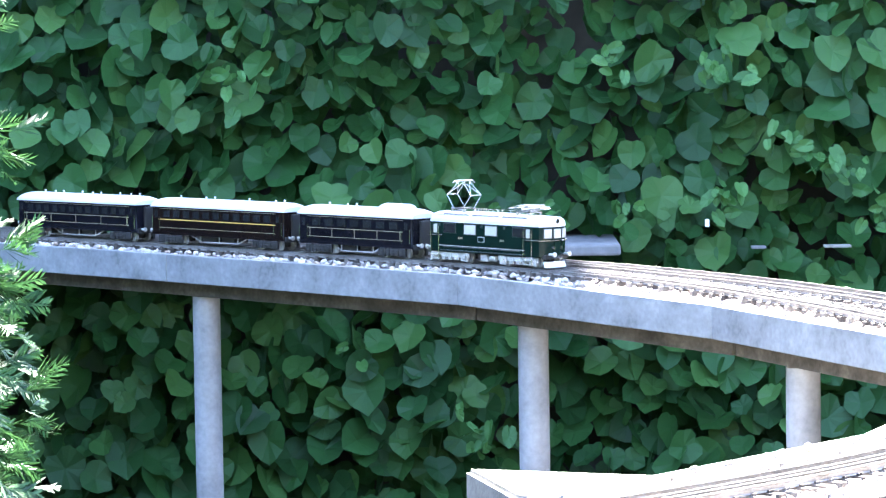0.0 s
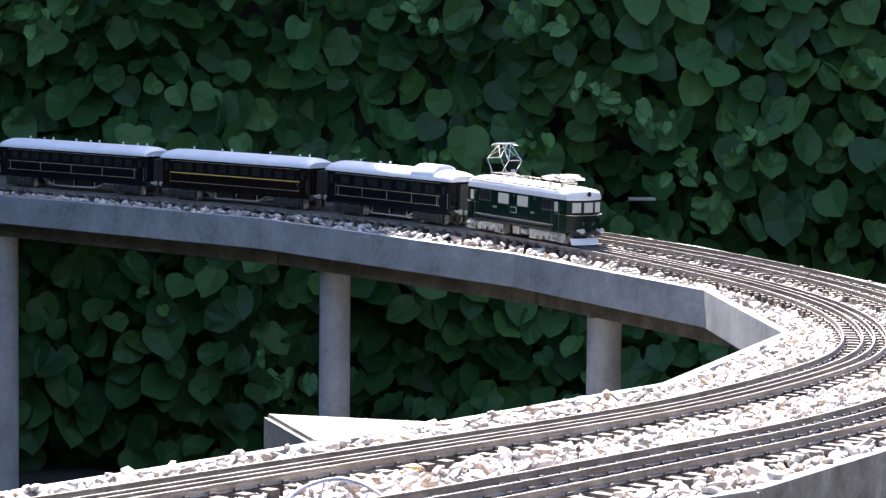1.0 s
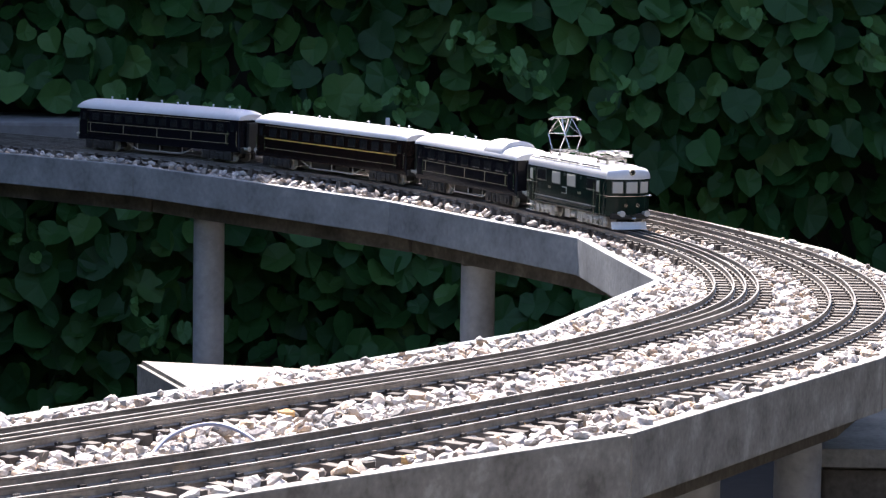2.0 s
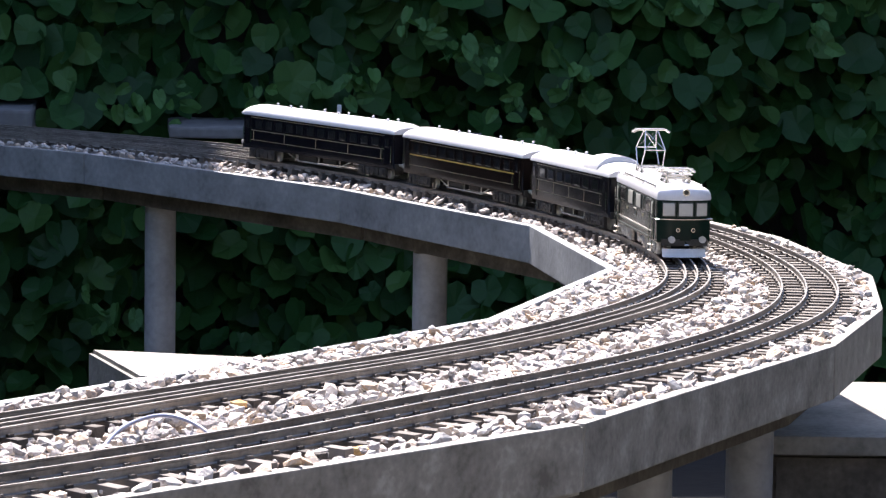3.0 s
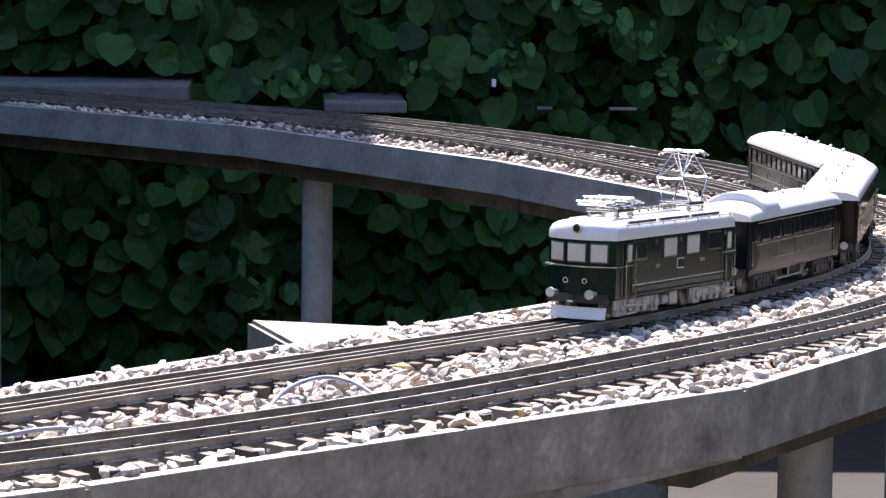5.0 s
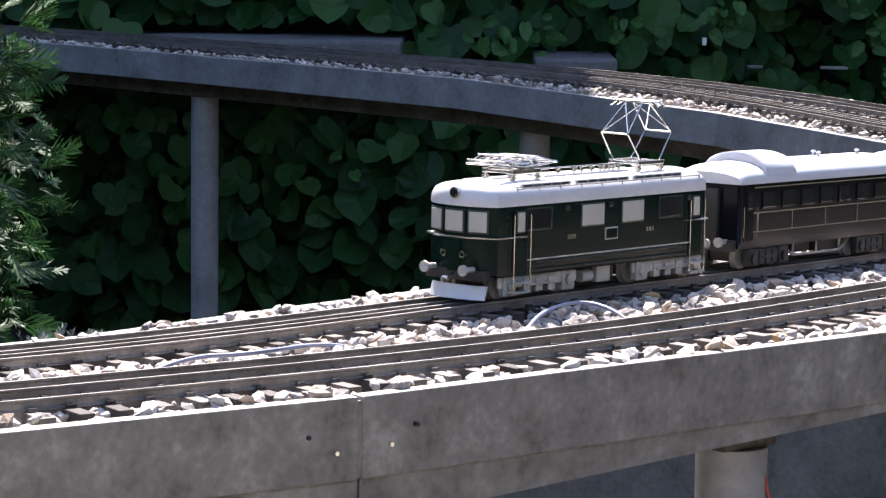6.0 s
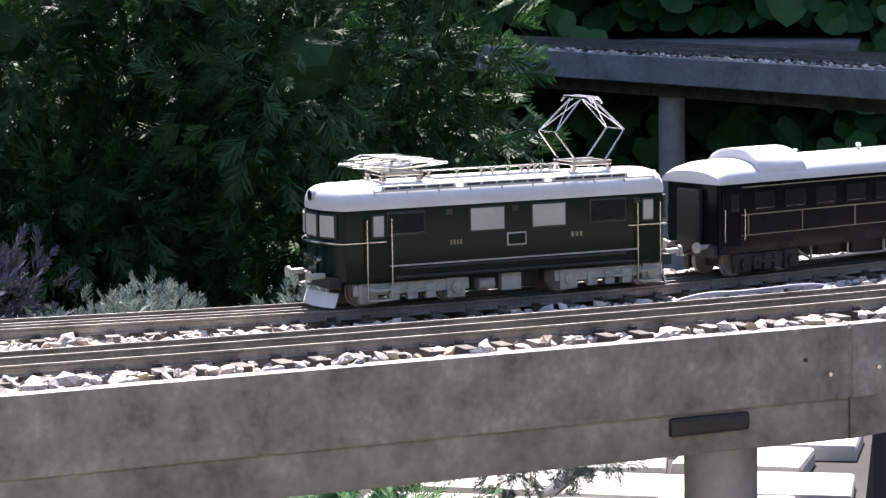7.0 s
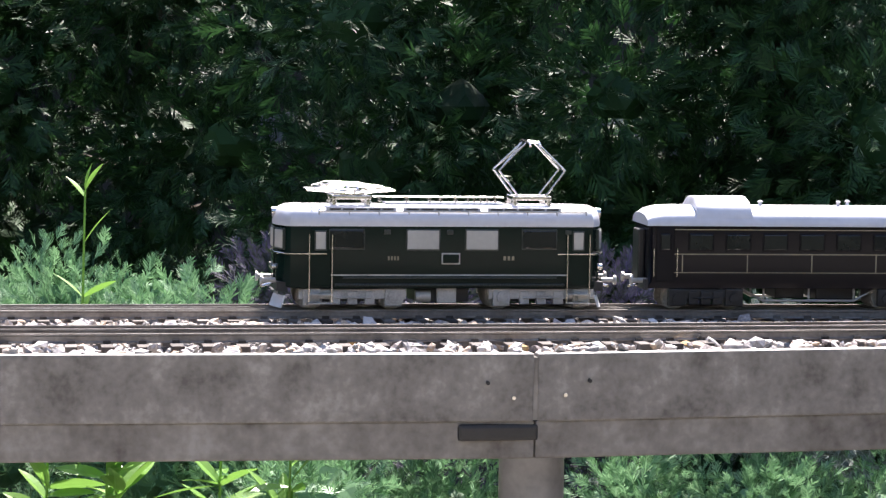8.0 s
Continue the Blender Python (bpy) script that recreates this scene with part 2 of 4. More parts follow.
def smooth_line(points, n=24, step=0.01):
    p = np.array(points, float)
    p = np.vstack([2 * p[0] - p[1], p, 2 * p[-1] - p[-2]])
    out = []
    for i in range(1, len(p) - 2):
        a, b, c, d = p[i - 1:i + 3]
        t = np.linspace(0, 1, n, endpoint=False)[:, None]
        l1 = np.linalg.norm(c - b)
        m1 = (c - a) / (np.linalg.norm(b - a) + l1) * l1
        m2 = (d - b) / (np.linalg.norm(d - c) + l1) * l1
        out.append((2 * t**3 - 3 * t**2 + 1) * b + (t**3 - 2 * t**2 + t) * m1 + (-2 * t**3 + 3 * t**2) * c + (t**3 - t**2) * m2)
    c = np.vstack(out + [p[-2:-1]])
    s = np.r_[0, np.cumsum(np.linalg.norm(np.diff(c, axis=0), axis=1))]
    u = np.arange(0, s[-1], step)
    x = np.stack([np.interp(u, s, c[:, 0]), np.interp(u, s, c[:, 1])], 1)
    for _ in range(3):
        w = 21
        lead = np.arange(w // 2, 0, -1)[:, None]
        pad = np.vstack([x[:1] + (x[:1] - x[1:2]) * lead, x, x[-1:] + (x[-1:] - x[-2:-1]) * lead[::-1]])
        x = np.stack([np.convolve(pad[:, i], np.ones(w) / w, "valid") for i in (0, 1)], 1)
    x = on_grade(x)
    s = np.r_[0, np.cumsum(np.linalg.norm(np.diff(x, axis=0), axis=1))]
    return x, s


TRACK_IN, TRACK_OUT = smooth_line(LINE_IN), smooth_line(LINE_OUT)


def on_line(track, s, side=0.0):
    """The place s metres along a track, side metres to its left, and the heading there."""
    x, ss = track
    p = np.array([np.interp(s, ss, x[:, 0]), np.interp(s, ss, x[:, 1])])
    q = np.array([np.interp(s + 0.01, ss, x[:, 0]), np.interp(s + 0.01, ss, x[:, 1])])
    o = np.array([np.interp(s - 0.01, ss, x[:, 0]), np.interp(s - 0.01, ss, x[:, 1])])
    d = (q - o) / np.linalg.norm(q - o)
    return p + np.array([-d[1], d[0]]) * side, math.degrees(math.atan2(d[1], d[0]))


# ---- ground and wall ----
GROUND = -0.7
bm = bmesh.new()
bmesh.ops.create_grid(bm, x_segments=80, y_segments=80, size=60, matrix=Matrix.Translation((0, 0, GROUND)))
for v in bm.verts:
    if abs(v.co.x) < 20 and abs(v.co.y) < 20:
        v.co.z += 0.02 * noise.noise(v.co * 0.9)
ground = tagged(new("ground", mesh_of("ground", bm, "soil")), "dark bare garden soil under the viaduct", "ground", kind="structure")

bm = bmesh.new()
# left part raised out of view to cast shade on the far-left ballast
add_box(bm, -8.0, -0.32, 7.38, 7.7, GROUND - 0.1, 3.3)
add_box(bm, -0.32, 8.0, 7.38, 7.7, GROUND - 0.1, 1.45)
wall = tagged(new("wall_north", mesh_of("wall_north", bm, "wall")), "dark garden wall hidden behind climbing leaves, unseen left part raised for shade", "wall", kind="structure")
bm = bmesh.new()
add_box(bm, -3.2, -0.20, 6.83, 7.3, -0.07, 0.013, 0.008)
add_box(bm, 0.11, 0.30, 6.86, 7.3, -0.05, -0.024, 0.006)
ledge = tagged(new("ledge", mesh_of("ledge", bm, "ledge")), "old grey concrete ledge along the overgrown wall", "ledge", kind="structure")


# unseen pale paving, added on the camera's side to bounce light onto the beams
bm = bmesh.new()
add_box(bm, -5.0, 5.0, -3.4, 1.3, GROUND - 0.1, GROUND + 0.04, 0.01)
tagged(new("terrace", mesh_of("terrace", bm, "paving")), "unseen pale paving added to bounce sunlight onto the viaduct", "terrace", kind="structure")
# unseen dark walls, added to close the garden and cut sky light and reflections
bm = bmesh.new()
add_box(bm, -6.0, 6.0, -4.2, -3.5, GROUND - 0.1, 2.3)
tagged(new("wall_south", mesh_of("wall_south", bm, "hedge")), "unseen dark hedge wall added behind to cut sky light", "hedge", kind="structure")
bm = bmesh.new()
add_box(bm, 4.8, 5.4, -3.5, 7.38, GROUND - 0.1, 2.6)
tagged(new("wall_east", mesh_of("wall_east", bm, "hedge")), "unseen dark hedge wall added at the side to cut sky light", "hedge", kind="structure")
bm = bmesh.new()
add_box(bm, -6.4, -5.8, -3.5, 7.38, GROUND - 0.1, 2.6)
tagged(new("wall_west", mesh_of("wall_west", bm, "hedge")), "unseen dark hedge wall added at the side to cut sky light", "hedge", kind="structure")


# ---- viaduct ----
viaduct = thing("viaduct", "grey cement garden railway viaduct on round posts", "viaduct", kind="structure")
inner = [Vector((*p, rise(*p))) for p in INNER_EDGE]
outer = [Vector((*p, rise(*p))) for p in OUTER_EDGE]


def at_share(points, f):
    lens = [0]
    for a, b in zip(points, points[1:]):
        lens.append(lens[-1] + (b - a).length)
    d = f * lens[-1]
    for i in range(len(points) - 1):
        if d <= lens[i + 1] + 1e-9:
            return points[i].lerp(points[i + 1], (d - lens[i]) / (lens[i + 1] - lens[i]))
    return points[-1]


# the deck: a strip of slabs between both edges
def shares(points):
    run = [0.0]
    for a, c in zip(points, points[1:]):
        run.append(run[-1] + (c - a).length)
    return [r / run[-1] for r in run]


steps = sorted(set(round(f, 5) for f in shares(inner) + shares(outer)) | {i / 60 for i in range(61)})
rings = []
for f in steps:
    a, c = at_share(inner, f), at_share(outer, f)
    rings.append([(a.x, a.y, a.z - 0.05), (a.x, a.y, a.z - 0.012), (c.x, c.y, c.z - 0.012), (c.x, c.y, c.z - 0.05)])
deck = part("deck", loft(bmesh.new(), rings), "deck", viaduct, "dusty gravel bed of the viaduct")


def stretch(a, b, inward):
    """The frame of one straight stretch of an edge, along it from a, and its length."""
    d = (b - a).normalized()
    nrm = Vector((-d.y, d.x, 0)).normalized() * inward
    return Matrix(((d.x, nrm.x, 0, a.x), (d.y, nrm.y, 0, a.y), (d.z, 0, 1, a.z), (0, 0, 0, 1))), (b - a).length


def edge_part(name, bm, mat, m, label=""):
    bmesh.ops.transform(bm, matrix=m, verts=bm.verts)
    return part(name, bm, mat, viaduct, label)


def fascia(points, inward, face):
    """One upright board per stretch and a dark filled joint at its end; inward is +1 if the deck lies to the left."""
    for a, b in zip(points, points[1:]):
        m, ln = stretch(a, b, inward)
        edge_part("beam", add_box(bmesh.new(), 0.0012, ln - 0.0012, -0.011, 0.002, -0.052, 0.002, 0.0015), face, m)
        edge_part("joint_strip", add_box(bmesh.new(), ln - 0.006, ln + 0.006, -0.0095, 0.001, -0.051, -0.001), "under", m, "dark filled joint between two beams")


def under_beams(points, inward, back, mat):
    for a, b in zip(points, points[1:]):
        m, ln = stretch(a, b, inward)
        edge_part("under_beam", add_box(bmesh.new(), 0.0, ln, back, back + 0.05, -0.082, -0.0515, 0.002), mat, m, "stained under beam of the viaduct, shade-darkened where set back")


fascia(inner, 1, "beam_skylit")
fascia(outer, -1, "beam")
# set-back under beams get the darker brown in place of shade
under_beams(inner, 1, 0.034, "under_shaded")
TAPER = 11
under_beams(outer[:TAPER + 1], -1, 0.034, "under_shaded")
under_beams(outer[TAPER + 1:], -1, -0.0092, "under")
# between them the under beam thins out towards the curve
m, ln = stretch(outer[TAPER], outer[TAPER + 1], -1)
ends = [[Vector((x, -0.0092, -0.0515)), Vector((x, 0.045, -0.0515)), Vector((x, 0.045, low)), Vector((x, -0.0092, low))] for x, low in ((0.0, -0.0535), (ln, -0.082))]
edge_part("under_beam", loft(bmesh.new(), ends), "under", m, "stained under beam thinning towards the curve")


def post(x, y, r=0.027, turn=0.0):
    (x, y), bm = on_grade((x, y)), bmesh.new()
    z = float(rise(x, y))
    add_rod(bm, (x, y, GROUND - 0.05), (x, y, z - 0.084), r, 24)
    p = part("post", bm, "post", viaduct, "round grey pipe post", True)
    # a dark box draws the shaded notch at the post's top
    bm = bmesh.new()
    add_box(bm, -0.028, 0.028, -0.020, 0.020, -0.0845, -0.064, 0.004)
    bmesh.ops.transform(bm, matrix=pose(x, y, z, 0, 0, turn), verts=bm.verts)
    part("post_cap", bm, "under_shaded", viaduct, "dark box drawn as the shaded notch over the post")


def bolt_holes(x, y, turn, notch):
    """Four small plugged holes and a dark notch at a beam joint, on the face that looks at the camera."""
    d = Vector((math.cos(radians(turn)), math.sin(radians(turn)), 0))
    n = Vector((d.y, -d.x, 0))
    for q, z in ((-0.039, -0.021), (-0.018, -0.033), (0.024, -0.031), (0.044, -0.020)):
        p = Vector((x, y, z)) + d * q
        bm = bmesh.new()
        add_rod(bm, p + n * 0.006, p + n * 0.0118, 0.0016, 10)
        part("bolt", bm, "nickel" if z < -0.03 else "black", viaduct, "small bolt in the beam", True)
    bm = bmesh.new()
    add_box(bm, notch, notch + 0.065, -0.0105, 0.004, -0.0675, -0.054, 0.003)
    bmesh.ops.transform(bm, matrix=pose(x, y, 0, 0, 0, turn), verts=bm.verts)
    part("notch", bm, "black", viaduct, "dark notch below the beam joint")


for x, y, a, q in ((-0.101, 2.11, 36, -0.150), (-0.737, 1.668, 31, -0.062)):
    bolt_holes(x, y, a, q)

for x, y, a in ((-0.612, 6.374, 48), (0.081, 5.527, 60), (0.482, 4.623, 68), (0.513, 2.95, 52), (0.69, 3.3, 66), (0.170, 2.41, 40), (-0.19, 2.12, 36), (-0.76, 1.74, 32), (-1.6, 1.32, 28)):
    post(x, y, turn=a)


# ---- concrete blocks below ----
def block(label, a, u, v, z, mat="block"):
    a, u, v = Vector((*a, 0)), Vector((*u, 0)), Vector((*v, 0))
    bm = bmesh.new()
    lo = [bm.verts.new((p.x, p.y, GROUND - 0.05)) for p in (a, a + u, a + u + v, a + v)]
    hi = [bm.verts.new((p.x, p.y, z)) for p in (a, a + u, a + u + v, a + v)]
    bm.faces.new(hi)
    bm.faces.new(lo[::-1])
    for i in range(4):
        bm.faces.new((lo[i], lo[(i + 1) % 4], hi[(i + 1) % 4], hi[i]))
    bmesh.ops.bevel(bm, geom=list(bm.edges), offset=0.006, segments=2, affect="EDGES")
    return tagged(new("concrete_block", mesh_of("concrete_block", bm, mat, True)), label, "concrete block")


block("pale rough concrete block standing inside the curve", (-0.032, 4.503), (0.50, -0.168), (0.071, -0.277), -0.214)
# sides carry shade in their colour; a separate top keeps the pale concrete
dark = block("concrete block with shade-darkened sides and a pale top piece", (0.796, 3.655), (0.8, -0.07), (0.21, 0.44), -0.222, "under_shaded")
bm = bmesh.new()
u, v, a = Vector((0.83, -0.073, 0)), Vector((0.21, 0.44, 0)), Vector((0.785, 3.64, -0.222))
loft(bm, [[a, a + u, a + u + v, a + v], [p + Vector((0, 0, 0.022)) for p in (a, a + u, a + u + v, a + v)]])
part("slab", bm, "block", dark, "pale rough block top, made separate to stay light")


# ---- tracks ----
def rail_mesh(track, side, r0, r1):
    """A rail with foot, web and head, swept along a track."""
    prof = [(-0.0017, -0.0075), (0.0017, -0.0075), (0.0017, -0.0068), (0.0005, -0.006), (0.0005, -0.0022), (0.0010, -0.0015), (0.0010, 0.0), (-0.0010, 0.0), (-0.0010, -0.0015), (-0.0005, -0.0022), (-0.0005, -0.006), (-0.0017, -0.0068)]
    rings = []
    for s in np.arange(r0, r1, 0.03):
        p, h = on_line(track, s, side)
        n = Vector((-math.sin(radians(h)), math.cos(radians(h)), 0))
        rings.append([Vector((p[0], p[1], RAIL_TOP + float(rise(*p)) + z)) + n * y for y, z in prof])
    return loft(bmesh.new(), rings)


def sleeper_mesh(name, length, shift, rails):
    bm = bmesh.new()
    add_box(bm, -0.0052, 0.0052, shift - length / 2, shift + length / 2, -0.009, 0.0, 0.0008)
    for r in rails:
        for d in (-1, 1):
            add_box(bm, -0.003, 0.003, r + d * 0.0035 - 0.0013, r + d * 0.0035 + 0.0013, -0.0005, 0.0025)
    return mesh_of(name, bm, "sleeper")


def railway(label, track, rails, length, shift, seed):
    t = thing("railway_track", label, "railway track")
    end = track[1][-1] - 0.05
    for r in rails:
        part("rail", rail_mesh(track, r, 0.05, end), "rail", t, "worn brownish steel rail")
    me = sleeper_mesh("sleeper", length, shift, rails)
    rnd = random.Random(seed)
    for s in np.arange(0.1, end, 0.027):
        p, h = on_line(track, s)
        ob = new("sleeper", me)
        ob.parent = t
        ob.matrix_basis = pose(p[0], p[1], RAIL_TOP + float(rise(*p)) - 0.0075 + rnd.uniform(-0.0004, 0.0002), 0, 0, h + rnd.uniform(-2.2, 2.2))
    return t


RAILS_IN = (-0.026, -0.003, 0.011, 0.026)
RAILS_OUT = (-0.032, -0.004, 0.032)
railway("inner model railway track with four rails on brown sleepers", TRACK_IN, RAILS_IN, 0.078, 0.004, 1)
railway("outer model railway track with three rails on brown sleepers", TRACK_OUT, RAILS_OUT, 0.104, 0.006, 2)


# ---- ballast ----
def stone_kinds(count, seed):
    rnd = random.Random(seed)
    kinds = []
    for _ in range(count):
        bm = bmesh.new()
        bmesh.ops.create_icosphere(bm, subdivisions=1, radius=1)
        for v in bm.verts:
            v.co *= rnd.uniform(0.72, 1.18)
        bm.verts.index_update()
        kinds.append((np.array([v.co[:] for v in bm.verts]), [[v.index for v in f.verts] for f in bm.faces]))
        bm.free()
    return kinds


def inside(px, py, poly):
    hit = np.zeros(len(px), bool)
    for (x0, y0), (x1, y1) in zip(poly, poly[1:] + poly[:1]):
        cross = ((y0 > py) != (y1 > py)) & (px < (x1 - x0) * (py - y0) / (y1 - y0 + 1e-12) + x0)
        hit ^= cross
    return hit


def near_track(px, py, track):
    x = track[0][::2]
    d = np.full(len(px), 9.0)
    for i in range(0, len(px), 2000):
        q = np.stack([px[i:i + 2000], py[i:i + 2000]], 1)
        d[i:i + 2000] = np.sqrt(((q[:, None, :] - x[None]) ** 2).sum(2).min(1))
    return d


def ballast():
    rng = np.random.default_rng(5)
    poly = INNER_EDGE + OUTER_EDGE[::-1]
    spots = []
    for box, many in (((-1.6, 0.95, 1.2, 4.0), 84000), ((-1.7, 0.95, 4.0, 7.8), 34000)):
        p = rng.uniform((box[0], box[2]), (box[1], box[3]), (many, 2))
        spots.append(p)
    p = np.vstack(spots)
    p = p[inside(p[:, 0], p[:, 1], poly)]
    d_in, d_out = near_track(p[:, 0], p[:, 1], TRACK_IN), near_track(p[:, 0], p[:, 1], TRACK_OUT)
    kinds = stone_kinds(14, 3)
    verts, faces, base = [], [], 0
    single = []
    d = np.minimum(d_in, d_out)
    lift = rise(p[:, 0], p[:, 1])
    for (x, y), dist, up in zip(p, d, lift):
        size = rng.uniform(0.0034, 0.0078) * (1.3 if rng.random() < 0.10 else 1)
        if dist < 0.032:
            size *= 0.62
            z = -0.0015 - size * 0.55
        elif dist < 0.05:
            size *= 0.8
            z = 0.001 - size * 0.4
        else:
            z = rng.uniform(-0.005, 0.004)
        z += up
        k, f = kinds[rng.integers(len(kinds))]
        a = rng.uniform(0, 6.283)
        c, s = math.cos(a), math.sin(a)
        q = k * (size * rng.uniform(0.8, 1.35), size * rng.uniform(0.7, 1.0), size * rng.uniform(0.45, 0.75))
        tx, ty = rng.normal(0, 0.3, 2)
        w = np.stack([q[:, 0] * c - q[:, 1] * s + x, q[:, 0] * s + q[:, 1] * c + y, q[:, 2] + q[:, 0] * tx + q[:, 1] * ty + z], 1)
        if dist > 0.05 and -0.8 < x < -0.1 and len(single) < 290 and size > 0.006:
            single.append((w - (x, y, z), f, (x, y, z)))
            continue
        verts.append(w)
        faces += [[i + base for i in t] for t in f]
        base += len(k)
    bed = heap("ballast", np.vstack(verts), faces, "stone", "pale grey and sandy crushed stone ballast between the rails", "ballast")
    for w, f, place in single:
        me = bpy.data.meshes.new("stone")
        me.from_pydata([tuple(v) for v in w], [], f)
        me.materials.append(M["stone_piece"])
        ob = new("stone", me)
        ob.parent, ob.location = bed, place


ballast()


# ---- train ----
def outline(half, width, nose, steps=4):
    """The plan of a vehicle body: straight sides, ends bowed forward by nose."""
    pts = []
    for sx in (1, -1):
        row = []
        for i in range(-steps, steps + 1):
            y = i / steps
            row.append((sx * (half - nose * abs(y) ** 2.4), y * width / 2))
        pts += row if sx == 1 else row[::-1]
    return pts


def ring(pts, z, k=1.0, kx=None):
    return [Vector((x * (kx or k), y * k, z)) for x, y in pts]


def wheelset(parent, x, r, gauge=0.03):
    for s in (-1, 1):
        bm = bmesh.new()
        add_rod(bm, (x, s * gauge / 2, r), (x, s * (gauge / 2 + 0.004), r), r, 18)
        add_rod(bm, (x, s * gauge / 2 - s * 0.001, r), (x, s * gauge / 2, r), r * 1.1, 18)
        part("wheel", bm, "bogie", parent, "steel wheel", True)


def bogie(parent, x, length, mat, r):
    b = part("bogie", add_box(bmesh.new(), x - length * 0.42, x + length * 0.42, -0.012, 0.012, 0.006, 0.018, 0.002), "black", parent)
    for s in (-1, 1):
        bm = bmesh.new()
        y = s * 0.0285
        add_box(bm, x - length / 2, x + length / 2, y - 0.0015, y + 0.0015, 0.0095, 0.0185, 0.0008)
        for q in (-0.38, 0.38):
            add_box(bm, x + q * length - 0.008, x + q * length + 0.008, y - 0.003, y + 0.003, 0.0035, 0.019, 0.001)
            add_rod(bm, (x + q * length, y - 0.004, r), (x + q * length, y + s * 0.0052, r), 0.0045, 14)
        for q in (-0.16, 0.0, 0.16):
            add_box(bm, x + q * length - 0.0045, x + q * length + 0.0045, y - 0.0028, y + 0.0028, 0.005, 0.0165, 0.0008)
        add_rod(bm, (x - length * 0.17, y + s * 0.003, 0.011), (x + length * 0.17, y + s * 0.003, 0.011), 0.0009, 6)
        part("bogie_frame", bm, mat, b, "weathered grey bogie side frame with axle boxes" if mat == "bogie" else "black bogie side frame")
    for q in (-0.38, 0.38):
        wheelset(b, x + q * length, r)
    return b


def buffers(parent, x, way, mat="nickel"):
    for s in (-1, 1):
        bm = bmesh.new()
        add_rod(bm, (x, s * 0.0195, 0.0255), (x + way * 0.012, s * 0.0195, 0.0255), 0.0022, 12)
        add_rod(bm, (x + way * 0.012, s * 0.0195, 0.0255), (x + way * 0.0142, s * 0.0195, 0.0255), 0.0043, 16)
        part("buffer", bm, "bogie", parent, "round metal buffer", True)
    bm = bmesh.new()
    add_rod(bm, (x, 0, 0.0215), (x + way * 0.011, 0, 0.0185), 0.0012, 8)
    add_rod(bm, (x + way * 0.011, -0.003, 0.0185), (x + way * 0.011, 0.003, 0.0185), 0.0012, 8)
    part("coupling", bm, mat, parent, "metal hook coupling")


def flat(bm, cx, cz, w, h, y, s, t=0.0012, bevel=0.0007):
    """A panel on the side s of a body, standing t proud of y."""
    add_box(bm, cx - w / 2, cx + w / 2, min(y * s, (y + t) * s), max(y * s, (y + t) * s), cz - h / 2, cz + h / 2, bevel)


def side_window(parent, cx, cz, w, h, y, s, mat, frame_mat="frame"):
    bm = bmesh.new()
    flat(bm, cx, cz, w + 0.0026, h + 0.0026, y - 0.0006, s, 0.0014)
    f = part("window", bm, frame_mat, parent, "window frame")
    bm = bmesh.new()
    flat(bm, cx, cz, w, h, y + 0.0003, s, 0.0010)
    part("pane", bm, mat, f, "pale blind behind glass" if mat == "pale" else "dark glass pane")


